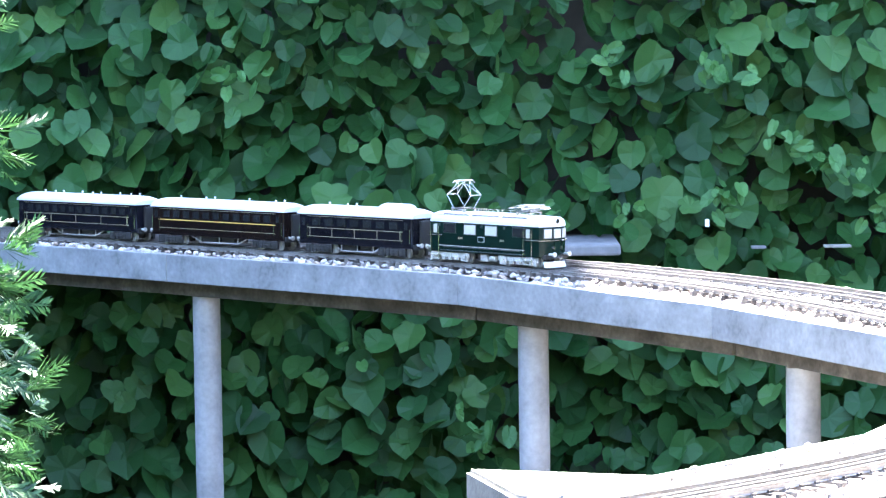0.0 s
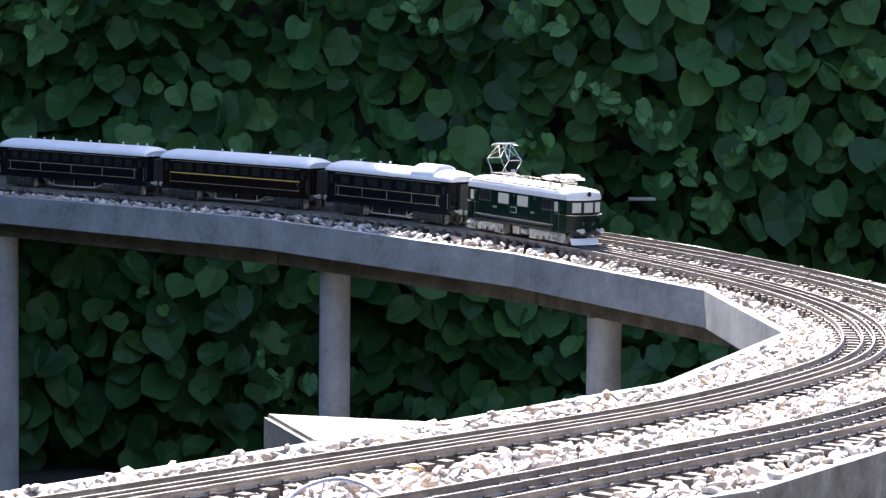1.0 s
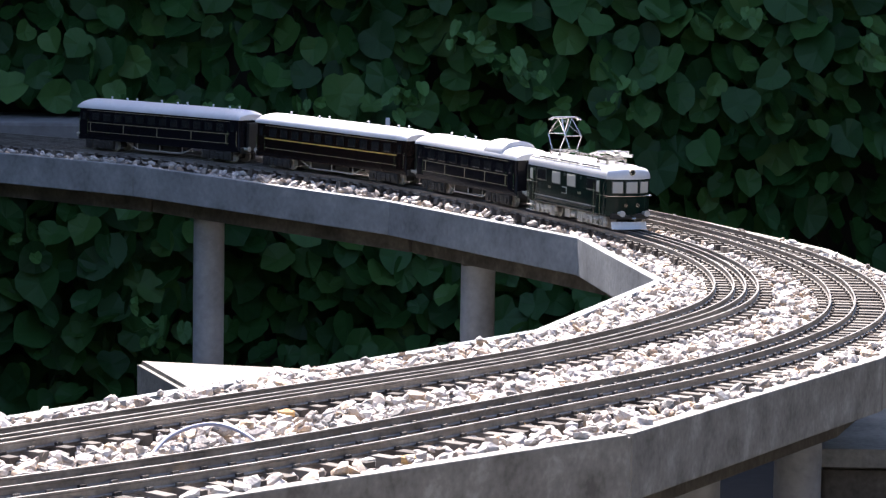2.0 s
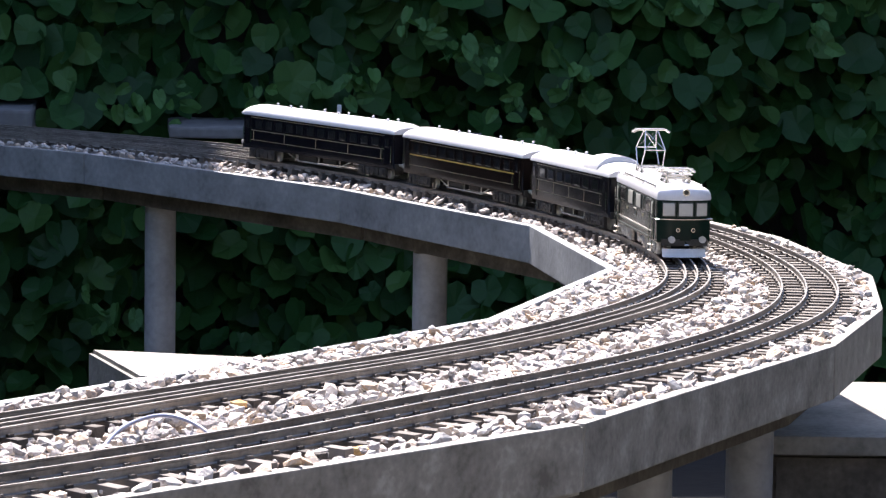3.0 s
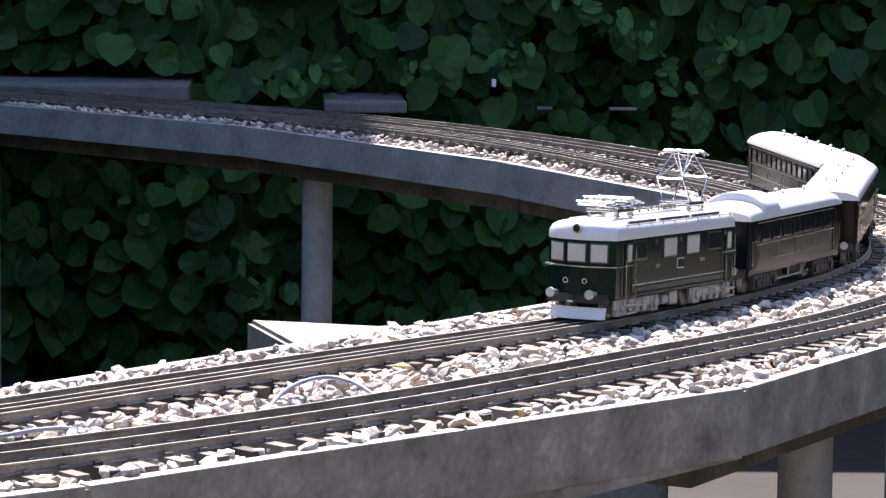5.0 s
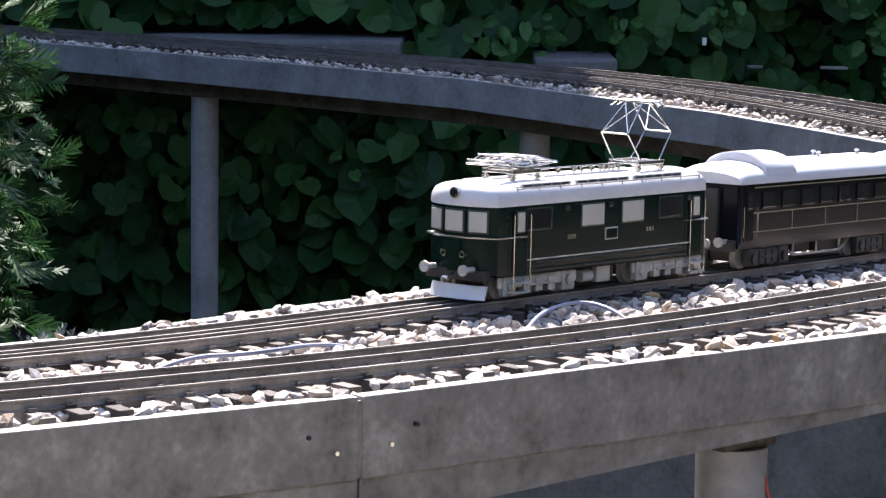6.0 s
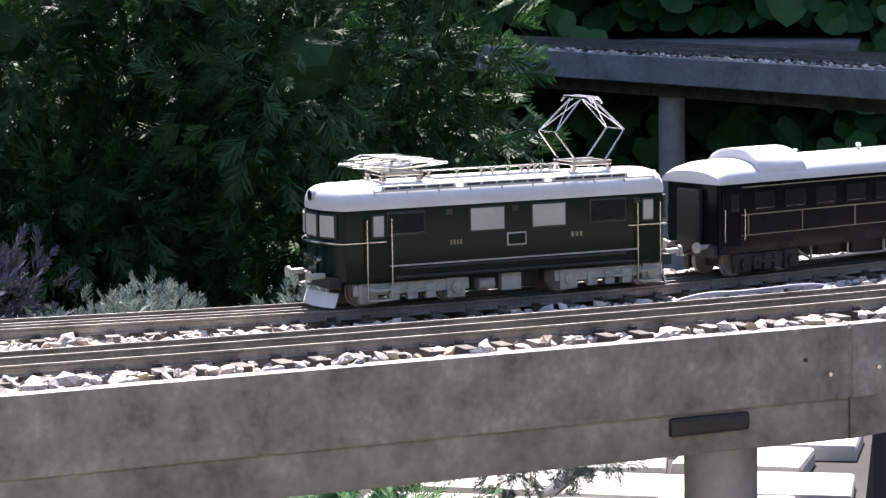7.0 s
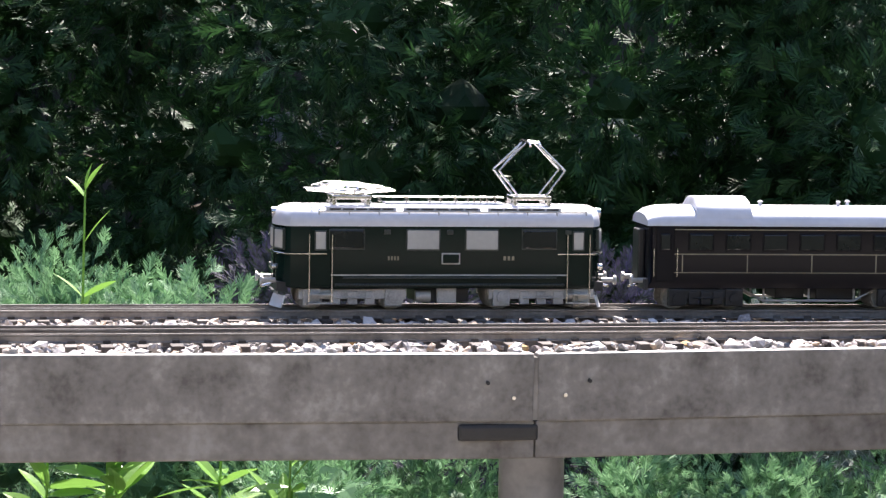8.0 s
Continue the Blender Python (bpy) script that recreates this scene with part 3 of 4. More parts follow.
def pantograph(parent, x, up):
    bm = bmesh.new()
    add_box(bm, x - 0.0185, x + 0.0185, -0.016, -0.012, 0.0955, 0.099, 0.0006)
    add_box(bm, x - 0.0185, x + 0.0185, 0.012, 0.016, 0.0955, 0.099, 0.0006)
    for q in (-0.016, 0.016):
        add_box(bm, x + q - 0.002, x + q + 0.002, -0.016, 0.016, 0.096, 0.0985, 0.0005)
        for s in (-1, 1):
            add_rod(bm, (x + q, s * 0.014, 0.090), (x + q, s * 0.014, 0.0965), 0.0021, 10)
            add_rod(bm, (x + q, s * 0.014, 0.092), (x + q, s * 0.014, 0.0935), 0.0032, 10)
    p = part("pantograph", bm, "nickel", parent, "raised nickel pantograph on the roof" if up else "folded nickel pantograph on the roof")
    z0 = 0.0995
    zk, kx, zt, tx = (0.1215, 0.0315, 0.1455, 0.0055) if up else (0.1035, 0.041, 0.1062, 0.006)
    for s in (-1, 1):
        bm = bmesh.new()
        for q in (-1, 1):
            foot, knee, head = (x + q * 0.0135, s * 0.0145, z0), (x + q * kx, s * 0.0135, zk), (x + q * tx, s * 0.0085, zt)
            if not up:
                foot = (x - q * 0.010, s * 0.0145, z0)
            add_path(bm, [foot, knee, head], 0.00085)
        part("arm", bm, "nickel", p)
    for q in (-1, 1):
        bm = bmesh.new()
        add_rod(bm, (x + q * kx, -0.0135, zk), (x + q * kx, 0.0135, zk), 0.0007, 6)
        add_rod(bm, (x + q * kx, -0.0135, zk), (x + q * tx, 0.0085, zt), 0.0005, 5)
        add_rod(bm, (x + q * kx, 0.0135, zk), (x + q * tx, -0.0085, zt), 0.0005, 5)
        part("brace", bm, "nickel", p)
    if not up:
        bm = bmesh.new()
        for s in (-1, 1):
            add_path(bm, [(x - 0.036, s * 0.0185, 0.1035), (x - 0.012, s * 0.016, 0.1085), (x + 0.020, s * 0.016, 0.1095), (x + 0.034, s * 0.012, 0.1060)], 0.0006)
            add_path(bm, [(x - 0.030, s * 0.010, 0.1065), (x + 0.004, s * 0.004, 0.1095), (x + 0.030, s * 0.010, 0.1070)], 0.0004)
        for xx, zz in ((-0.036, 0.1035), (-0.012, 0.1085), (0.020, 0.1095), (0.034, 0.106)):
            add_rod(bm, (x + xx, -0.0185, zz), (x + xx, 0.0185, zz), 0.0006, 6)
        part("folded_frame", bm, "nickel", p)
        for s in (-1, 1):
            bm = bmesh.new()
            add_rod(bm, (x - 0.010, s * 0.009, 0.1015), (x + 0.012, s * 0.009, 0.1015), 0.0021, 10)
            part("spring", bm, "nickel", p, "", True)
    bm = bmesh.new()
    for q in (-0.0045, 0.0045):
        zz = zt + 0.0016
        add_path(bm, [(x + q, -0.0245, zz - 0.0035), (x + q, -0.0185, zz), (x + q, 0.0185, zz), (x + q, 0.0245, zz - 0.0035)], 0.0012)
    for s in (-0.0185, -0.0085, 0.0085, 0.0185):
        add_rod(bm, (x - 0.0045, s, zt + 0.001), (x + 0.0045, s, zt + 0.001), 0.0008, 6)
    part("contact_bow", bm, "nickel", p)


def bars(parent, cx, cz, y, s, n, w=0.0016, h=0.0036, mat="cream"):
    bm = bmesh.new()
    for i in range(n):
        flat(bm, cx + (i - (n - 1) / 2) * w * 1.8, cz, w, h, y, s, 0.0006, 0)
    part("lettering", bm, mat, parent, "small pale lettering marks")


def locomotive():
    t = thing("electric_locomotive", "dark green model electric locomotive with silver roof on the inner track", "locomotive")
    half, wid, nose = 0.153, 0.068, 0.012
    pts = outline(half, wid, nose, 6)
    bm = loft(bmesh.new(), [ring(pts, 0.0195, 0.985), ring(pts, 0.021, 1.0), ring(pts, 0.0735, 1.0)])
    part("body", bm, "green", t, "glossy dark green body shell", True)
    bm = loft(bmesh.new(), [ring(pts, 0.0733, 1.012, 1.004), ring(pts, 0.0755, 1.016, 1.006), ring(pts, 0.081, 1.0, 1.0), ring(pts, 0.0855, 0.93, 0.99), ring(pts, 0.0885, 0.78, 0.97), ring(pts, 0.0905, 0.5, 0.94), ring(pts, 0.0912, 0.15, 0.9)])
    part("roof", bm, "roof", t, "silver rounded roof", True)
    y = wid / 2
    for s in (-1, 1):
        for cx in (0.0185, -0.0365):
            side_window(t, cx, 0.0617, 0.0295, 0.0165, y, s, "pale")
        for cx in (0.0895, -0.0905):
            side_window(t, cx, 0.0622, 0.031, 0.0155, y, s, "dark_glass")
        for cx in (0.1135, -0.1275):
            bm = bmesh.new()
            flat(bm, cx, 0.0465, 0.0195, 0.050, y - 0.0005, s, 0.0012)
            d = part("door", bm, "green", t, "green cab door")
            side_window(d, cx, 0.0610, 0.0090, 0.0150, y + 0.0004, s, "pale")
            for e in (-0.0105, 0.0105):
                rod_part("handrail", (cx + e, s * (y + 0.0028), 0.0075), (cx + e, s * (y + 0.0028), 0.0665), 0.00065, "nickel", t, "thin bright handrail", 6)
            bm = bmesh.new()
            for z in (0.006, 0.0135):
                add_box(bm, cx - 0.0105, cx + 0.0105, s * (y + 0.001) - 0.0035, s * (y + 0.001) + 0.0035, z, z + 0.0012)
            part("step", bm, "bogie", t)
        bm = bmesh.new()
        flat(bm, -0.0075, 0.0453, 0.0175, 0.0100, y - 0.0003, s, 0.0011)
        pl = part("plate", bm, "bogie", t, "small framed plate")
        bm = bmesh.new()
        flat(bm, -0.0075, 0.0453, 0.0150, 0.0076, y + 0.0004, s, 0.0009)
        part("plate_field", bm, "green", pl)
        bars(t, 0.046, 0.0457, y - 0.0002, s, 4)
        bars(t, -0.062, 0.0457, y - 0.0002, s, 3, 0.0022)
        bm = bmesh.new()
        flat(bm, -0.0075, 0.0288, 0.20, 0.0018, y - 0.0004, s, 0.0016)
        flat(bm, -0.0075, 0.0225, 0.215, 0.0022, y - 0.0004, s, 0.0022)
        part("skirt_strip", bm, "frame", t)
        for cx in (-0.0065, 0.052, -0.118):
            bm = bmesh.new()
            flat(bm, cx, 0.0685, 0.006, 0.0042, y - 0.0004, s, 0.0012)
            part("vent", bm, "frame", t)
        bm = bmesh.new()
        add_path(bm, [(-0.135, s * 0.0315, 0.0862), (0.115, s * 0.0315, 0.0862)], 0.0006)
        for i in range(10):
            xx = -0.135 + i * 0.25 / 9
            add_rod(bm, (xx, s * 0.0325, 0.0825), (xx, s * 0.0315, 0.0868), 0.0007, 6)
        part("gutter_rail", bm, "bogie", t, "thin rail along the roof edge")
        for x0, x1 in ((0.043, 0.108), (-0.036, 0.037), (-0.112, -0.042)):
            bm = bmesh.new()
            add_box(bm, x0, x1, min(s * 0.0285, s * 0.0302), max(s * 0.0285, s * 0.0302), 0.0862, 0.0897, 0.0004)
            board = part("roof_board", bm, "roof", t, "slotted silver board along the roof edge")
            bm = bmesh.new()
            n = 5
            for i in range(n):
                w = (x1 - x0 - 0.004) / n
                xx = x0 + 0.002 + w * (i + 0.5)
                add_box(bm, xx - w * 0.42, xx + w * 0.42, min(s * 0.0299, s * 0.0306), max(s * 0.0299, s * 0.0306), 0.0873, 0.0886)
            part("slot", bm, "black", board, "dark slots")
        bm = bmesh.new()
        flat(bm, -0.007, 0.0310, 0.222, 0.0011, y - 0.0002, s, 0.0009, 0)
        part("lining", bm, "bogie", t, "thin pale line along the skirt")
    for w in (1, -1):
        xf = w * half
        for yy, ww in ((0.0, 0.0175), (0.0205, 0.0150), (-0.0205, 0.0150)):
            bow = nose * (abs(yy) / (wid / 2)) ** 2.4
            tilt = math.degrees(math.atan2(bow * 2.4, max(abs(yy), 1e-3))) * (0.9 if yy else 0)
            m = Matrix.Translation((xf - w * bow, yy, 0.0618)) @ pose(0, 0, 0, 0, 0, (w * tilt if yy > 0 else -w * tilt))
            bm = add_box(bmesh.new(), -0.0018, 0.0012, -ww / 2 - 0.0013, ww / 2 + 0.0013, -0.0092, 0.0092, 0.0008)
            bmesh.ops.transform(bm, matrix=m, verts=bm.verts)
            f = part("front_window", bm, "frame", t, "cab window frame")
            bm = add_box(bmesh.new(), -0.0022, 0.0019, -ww / 2, ww / 2, -0.0079, 0.0079, 0.0008)
            bmesh.ops.transform(bm, matrix=m, verts=bm.verts)
            part("pane", bm, "pale", f, "pale blind behind glass")
        bm = bmesh.new()
        arc = []
        for i in range(-8, 9):
            q = i / 8
            arc.append((xf + w * 0.0028 - w * nose * abs(q) ** 2.4, q * (y + 0.002), 0.0495))
        arc = [(xf - w * 0.045, -(y + 0.002), 0.0495)] + arc + [(xf - w * 0.045, y + 0.002, 0.0495)]
        add_path(bm, arc, 0.0008)
        part("front_rail", bm, "nickel", t, "bright rail round the cab")
        for yy in (-0.0095, 0.0095):
            bm = bmesh.new()
            add_rod(bm, (xf - w * 0.002, yy, 0.0365), (xf + w * 0.0028, yy, 0.0365), 0.0027, 16)
            h = part("headlight", bm, "nickel", t, "small round headlight", True)
            bm = bmesh.new()
            add_rod(bm, (xf + w * 0.0024, yy, 0.0365), (xf + w * 0.0031, yy, 0.0365), 0.0018, 14)
            part("lens", bm, "dark_glass", h)
        bm = bmesh.new()
        add_rod(bm, (xf - w * 0.016, 0, 0.0835), (xf + w * 0.0022, 0, 0.0835), 0.0044, 18)
        h = part("roof_headlight", bm, "nickel", t, "roof headlight", True)
        bm = bmesh.new()
        add_rod(bm, (xf + w * 0.0018, 0, 0.0835), (xf + w * 0.0028, 0, 0.0835), 0.0031, 16)
        part("lens", bm, "dark_glass", h)
        box_part("front_door", (min(xf - w * 0.002, xf + w * 0.0008), max(xf - w * 0.002, xf + w * 0.0008), -0.0068, 0.0068, 0.023, 0.0478), "green", t, "narrow front door")
        bm = bmesh.new()
        rows = []
        for yy in np.linspace(-0.0275, 0.0275, 7):
            bx = xf + w * (0.003 - 0.006 * (yy / 0.0275) ** 2)
            rows.append([(bx, yy, 0.0020), (bx - w * 0.004, yy, 0.0125), (bx - w * 0.0055, yy, 0.0125), (bx - w * 0.002, yy, 0.0020)])
        loft(bm, rows)
        part("rail_guard", bm, "white", t, "white rail guard below the buffers")
        box_part("buffer_beam", (min(xf - w * 0.010, xf), max(xf - w * 0.010, xf), -0.029, 0.029, 0.0165, 0.0245), "black", t)
        buffers(t, xf, w)
    for x in (0.083, -0.094):
        bogie(t, x, 0.100, "bogie", 0.0118)
    bm = bmesh.new()
    add_box(bm, -0.0265, 0.024, -0.024, 0.024, 0.0065, 0.0195, 0.002)
    part("battery_box", bm, "black", t)
    for s in (-1, 1):
        bm = bmesh.new()
        add_box(bm, -0.014, 0.004, s * 0.0265 - 0.003, s * 0.0265 + 0.003, 0.006, 0.0195, 0.001)
        part("equipment_box", bm, "bogie", t, "pale equipment box below the body")
        bm = bmesh.new()
        add_rod(bm, (0.010, s * 0.0255, 0.012), (0.024, s * 0.0255, 0.012), 0.005, 14)
        part("air_tank", bm, "bogie", t, "small round air tank", True)
    box_part("roof_walk", (-0.062, 0.05, -0.010, 0.010, 0.0905, 0.0925), "roof", t, "flat roof walkway", 0.0006)
    bm = bmesh.new()
    add_path(bm, [(0.062, 0.006, 0.0975), (-0.062, 0.006, 0.0975)], 0.0006)
    part("bus_bar", bm, "nickel", t, "bright bus bar along the roof")
    for x in (0.055, 0.03, 0.008, -0.002, -0.016, -0.028, -0.034, -0.040, -0.046, -0.054):
        bm = bmesh.new()
        add_rod(bm, (x, 0.006, 0.0915), (x, 0.006, 0.0975), 0.0010, 8)
        add_rod(bm, (x, 0.006, 0.0935), (x, 0.006, 0.0945), 0.0022, 10)
        add_rod(bm, (x, 0.006, 0.0958), (x, 0.006, 0.0968), 0.0022, 10)
        part("insulator", bm, "nickel", t, "small ribbed insulator")
    pantograph(t, 0.083, False)
    pantograph(t, -0.087, True)
    return t


def coach(name, label, length, mat, line, windows, dome):
    t = thing(name, label, "railway coach")
    half, wid = length / 2, 0.064
    y = wid / 2
    box = [(half, -y), (half, y), (-half, y), (-half, -y)]
    bm = loft(bmesh.new(), [[Vector((a, b * 0.97, 0.0195)) for a, b in box], [Vector((a, b, 0.026)) for a, b in box], [Vector((a, b, 0.0755)) for a, b in box]])
    bmesh.ops.bevel(bm, geom=[e for e in bm.edges if abs(e.verts[0].co.z - e.verts[1].co.z) > 0.02], offset=0.003, segments=3, affect="EDGES")
    part("body", bm, mat, t, "glossy dark body", True)
    rings = []
    for x, k in ((-half - 0.002, 0.55), (-half + 0.003, 0.82), (-half + 0.012, 0.96), (-half + 0.03, 1), (half - 0.03, 1), (half - 0.012, 0.96), (half - 0.003, 0.82), (half + 0.002, 0.55)):
        prof = [(-y - 0.002, 0.0748)]
        for i in range(13):
            a = math.pi * (1 - i / 12)
            prof.append(((y + 0.002) * math.cos(a), 0.0755 + 0.0165 * k * math.sin(a) ** 0.8))
        prof.append((y + 0.002, 0.0748))
        rings.append([Vector((x, b, z)) for b, z in prof])
    part("roof", loft(bmesh.new(), rings), "roof", t, "silver arched roof", True)
    if dome:
        rings = []
        for x, k in ((dome[0], 0.9), (dome[0] + 0.0015, 1.0), (dome[1] - 0.0015, 1.0), (dome[1], 0.9)):
            prof = []
            for i in range(15):
                a = math.pi * (1 - i / 14)
                prof.append(((y + 0.001) * math.cos(a), 0.0775 + 0.0225 * k * math.sin(a) ** 0.7))
            rings.append([Vector((x, b, z)) for b, z in prof])
        part("roof_dome", loft(bmesh.new(), rings), "roof", t, "raised rounded lookout on the roof", True)
    n_vent = 6 if length > 0.38 else 4
    for i in range(n_vent):
        x = -half + 0.04 + (length - 0.08) * i / (n_vent - 1)
        if dome and dome[0] - 0.01 < x < dome[1] + 0.01:
            continue
        for s in ((-0.006, 0.006) if i % 2 else (0.006,)):
            bm = bmesh.new()
            add_rod(bm, (x + s, s, 0.0905), (x + s, s, 0.0955), 0.0020, 10, 0.0011)
            add_rod(bm, (x + s, s, 0.0950), (x + s, s, 0.0965), 0.0026, 10, 0.0012)
            part("roof_vent", bm, "roof", t, "small roof ventilator", True)
    for s in (-1, 1):
        pitch = (length - 0.06) / windows
        for i in range(windows):
            side_window(t, -half + 0.03 + (i + 0.5) * pitch, 0.0605, pitch * 0.62, 0.0135, y, s, "dark_glass", mat)
        bm = bmesh.new()
        flat(bm, 0, 0.0498, length - 0.03, 0.0009 if line == "cream" else 0.0017, y - 0.0002, s, 0.0008, 0)
        part("waist_line", bm, line, t, "thin painted waist line")
        for z in (0.0335, 0.0715):
            bm = bmesh.new()
            flat(bm, 0, z, length - 0.04, 0.0007, y - 0.0002, s, 0.0007, 0)
            part("lining", bm, "cream", t, "thin cream lining")
        for i in range(5 if line == "cream" else 0):
            bm = bmesh.new()
            flat(bm, -half + 0.03 + (length - 0.06) * i / 4, 0.0415, 0.0009, 0.0155, y - 0.0002, s, 0.0007, 0)
            part("lining", bm, "cream", t)
        for e in (-1, 1):
            cx = e * (half - 0.0145)
            bm = bmesh.new()
            flat(bm, cx, 0.0495, 0.0165, 0.0475, y - 0.0004, s, 0.0011)
            d = part("door", bm, mat, t, "dark end door")
            side_window(d, cx, 0.0605, 0.0080, 0.0135, y + 0.0005, s, "dark_glass", mat)
            for g in (-0.0105, 0.0105):
                rod_part("handrail", (cx + g, s * (y + 0.002), 0.03), (cx + g, s * (y + 0.002), 0.055), 0.0005, "nickel", t, "", 6)
        bm = bmesh.new()
        add_path(bm, [(-half * 0.42, s * 0.024, 0.019), (-half * 0.28, s * 0.024, 0.008), (half * 0.28, s * 0.024, 0.008), (half * 0.42, s * 0.024, 0.019)], 0.0011)
        for g in (-0.28, 0, 0.28):
            add_rod(bm, (half * g, s * 0.024, 0.008), (half * g, s * 0.024, 0.0195), 0.0010, 6)
        part("truss_rod", bm, "bogie", t, "grey truss rod below the coach")
    bm = bmesh.new()
    add_box(bm, -half * 0.30, -half * 0.05, -0.021, 0.021, 0.0085, 0.0195, 0.0015)
    add_box(bm, half * 0.02, half * 0.2, -0.019, 0.019, 0.0095, 0.0195, 0.0015)
    part("battery_box", bm, "black", t)
    for e in (-1, 1):
        bm = bmesh.new()
        add_box(bm, min(e * half, e * (half + 0.006)), max(e * half, e * (half + 0.006)), -0.0125, 0.0125, 0.024, 0.0705, 0.0015)
        part("gangway", bm, "black", t, "black folded gangway bellows")
        box_part("buffer_beam", (min(e * half, e * (half + 0.003)), max(e * half, e * (half + 0.003)), -0.029, 0.029, 0.0175, 0.027), "black", t)
        buffers(t, e * half, e)
        bogie(t, e * (half - 0.052), 0.068, "black", 0.0105)
    return t


LOCO_LEN, CAR_LEN = 0.289, (0.295, 0.37, 0.39)
loco = locomotive()
loco.scale.x = 0.945
cars = [
    coach("baggage_coach", "dark navy model baggage coach with silver roof and roof lookout", CAR_LEN[0], "navy", "cream", 7, (0.055, 0.105)),
    coach("dining_coach", "dark brown model dining coach with yellow waist line", CAR_LEN[1], "brown", "gold", 11, None),
    coach("sleeping_coach", "dark navy model sleeping coach with silver roof", CAR_LEN[2], "navy", "cream", 12, None),
]


# ---- plants ----
def heart(width, drop, seed):
    """A heart-shaped leaf in its own plane: tip down, a fold along the midrib."""
    rnd = random.Random(seed)
    k = [(0, 0.42), (0.20, 0.50), (0.40, 0.42), (0.52, 0.20), (0.52, -0.06), (0.40, -0.32), (0.20, -0.50), (0.0, -0.64)]
    right = [(x * width * rnd.uniform(0.93, 1.07), z * drop * rnd.uniform(0.95, 1.05)) for x, z in k]
    verts = [(0, 0.0, 0.42 * drop), (0, 0.05, 0.0), (0, -0.06, -0.64 * drop)]
    for sx in (1, -1):
        for x, z in right[1:-1]:
            verts.append((sx * x, -0.05 - 0.22 * x * x + rnd.uniform(-0.05, 0.05), z))
    n = len(right) - 2
    faces = []
    for b in (3, 3 + n):
        rim = [0] + list(range(b, b + n)) + [2]
        for i, j in zip(rim, rim[1:]):
            f = (1, i, j)
            faces.append(f if b == 3 else f[::-1])
    return np.array(verts, float), faces


def scatter(name, kinds, places, mat, label, category):
    verts, faces, base = [], [], 0
    for k, m in places:
        v, f = kinds[k]
        r = np.array(m.to_3x3())
        verts.append(v @ r.T + np.array(m.translation))
        faces += [tuple(i + base for i in q) for q in f]
        base += len(v)
    return heap(name, np.vstack(verts), faces, mat, label, category)


def creeper():
    rnd = random.Random(11)
    kinds = [heart(1.0, 1.0, i) for i in range(8)]
    places = []
    for layer, step, y0 in ((0, 0.056, 7.26), (1, 0.058, 7.15), (2, 0.066, 7.05)):
        z = -0.68
        while z < 0.75:
            x = -1.7 + rnd.uniform(0, step)
            while x < 2.35:
                px, pz = x + rnd.uniform(-0.4, 0.4) * step, z + rnd.uniform(-0.4, 0.4) * step
                swell = 0.10 * noise.noise(Vector((px * 1.6, pz * 1.6, 3.1)))
                gap = noise.noise(Vector((px * 2.3, pz * 2.3, 7.7)))
                x += step
                if layer == 2 and gap < -0.05 or layer == 1 and gap < -0.42:
                    continue
                if (-0.10 < pz < 0.05 and px < -0.2 or -0.055 < pz < -0.005 and 0.12 < px < 0.33) and not (layer == 2 and rnd.random() < 0.3 and px > -1.0):
                    continue
                size = rnd.choice((rnd.uniform(0.05, 0.08), rnd.uniform(0.065, 0.10)))
                m = Matrix.LocRotScale((px, y0 + swell + rnd.uniform(-0.04, 0.04), pz), Euler((radians(rnd.gauss(-32, 17)), radians(rnd.gauss(0, 34)), radians(rnd.gauss(0, 30)))), (size, size, size))
                places.append((rnd.randrange(8), m))
            z += step * 0.82
    near = [p for p in places if p[1].translation.y < 7.06 and -0.3 < p[1].translation.x < 1.7 and -0.1 < p[1].translation.z < 0.5][:260]
    chosen = {id(p) for p in near}
    mass = scatter("creeper", kinds, [p for p in places if id(p) not in chosen], "creeper", "dense climbing plant with large heart-shaped green leaves", "climbing plant")
    meshes = []
    for v, f in kinds:
        me = bpy.data.meshes.new("leaf")
        me.from_pydata([tuple(q) for q in v], [], f)
        me.materials.append(M["creeper_piece"])
        meshes.append(me)
    for k, m in near:
        ob = new("leaf", meshes[k])
        ob.parent = mass
        ob.matrix_basis = m


creeper()


def creeper_tips():
    """Small pale young leaves in tufts at the ends of the creeper's shoots."""
    rnd = random.Random(19)
    kinds = [heart(0.8, 1.25, 40 + i) for i in range(4)]
    places = []
    for x, z in TIP_SPOTS:
        for _ in range(rnd.randint(6, 11)):
            size = rnd.uniform(0.018, 0.042)
            p = (x + rnd.gauss(0, 0.03), 6.97 + rnd.uniform(-0.02, 0.03), z + rnd.gauss(0, 0.026))
            places.append((rnd.randrange(4), Matrix.LocRotScale(p, Euler((radians(rnd.gauss(-40, 22)), radians(rnd.gauss(0, 45)), radians(rnd.gauss(0, 35)))), (size, size, size))))
    scatter("creeper_tips", kinds, places, "tip", "pale green young leaves at the creeper's shoot ends", "climbing plant")


TIP_SPOTS = [(0.85, 0.13), (0.93, 0.04), (1.05, 0.08), (0.54, 0.37), (1.36, 0.27), (0.99, -0.08), (0.77, 0.16), (-0.32, -0.28), (0.54, 0.07), (0.32, 0.05), (1.66, 0.20), (0.69, 0.22), (-0.05, -0.47), (0.12, 0.02), (0.02, 0.01), (0.56, 0.39), (0.28, 0.40), (-0.02, -0.49), (0.56, 0.08), (-0.59, 0.36)]
creeper_tips()


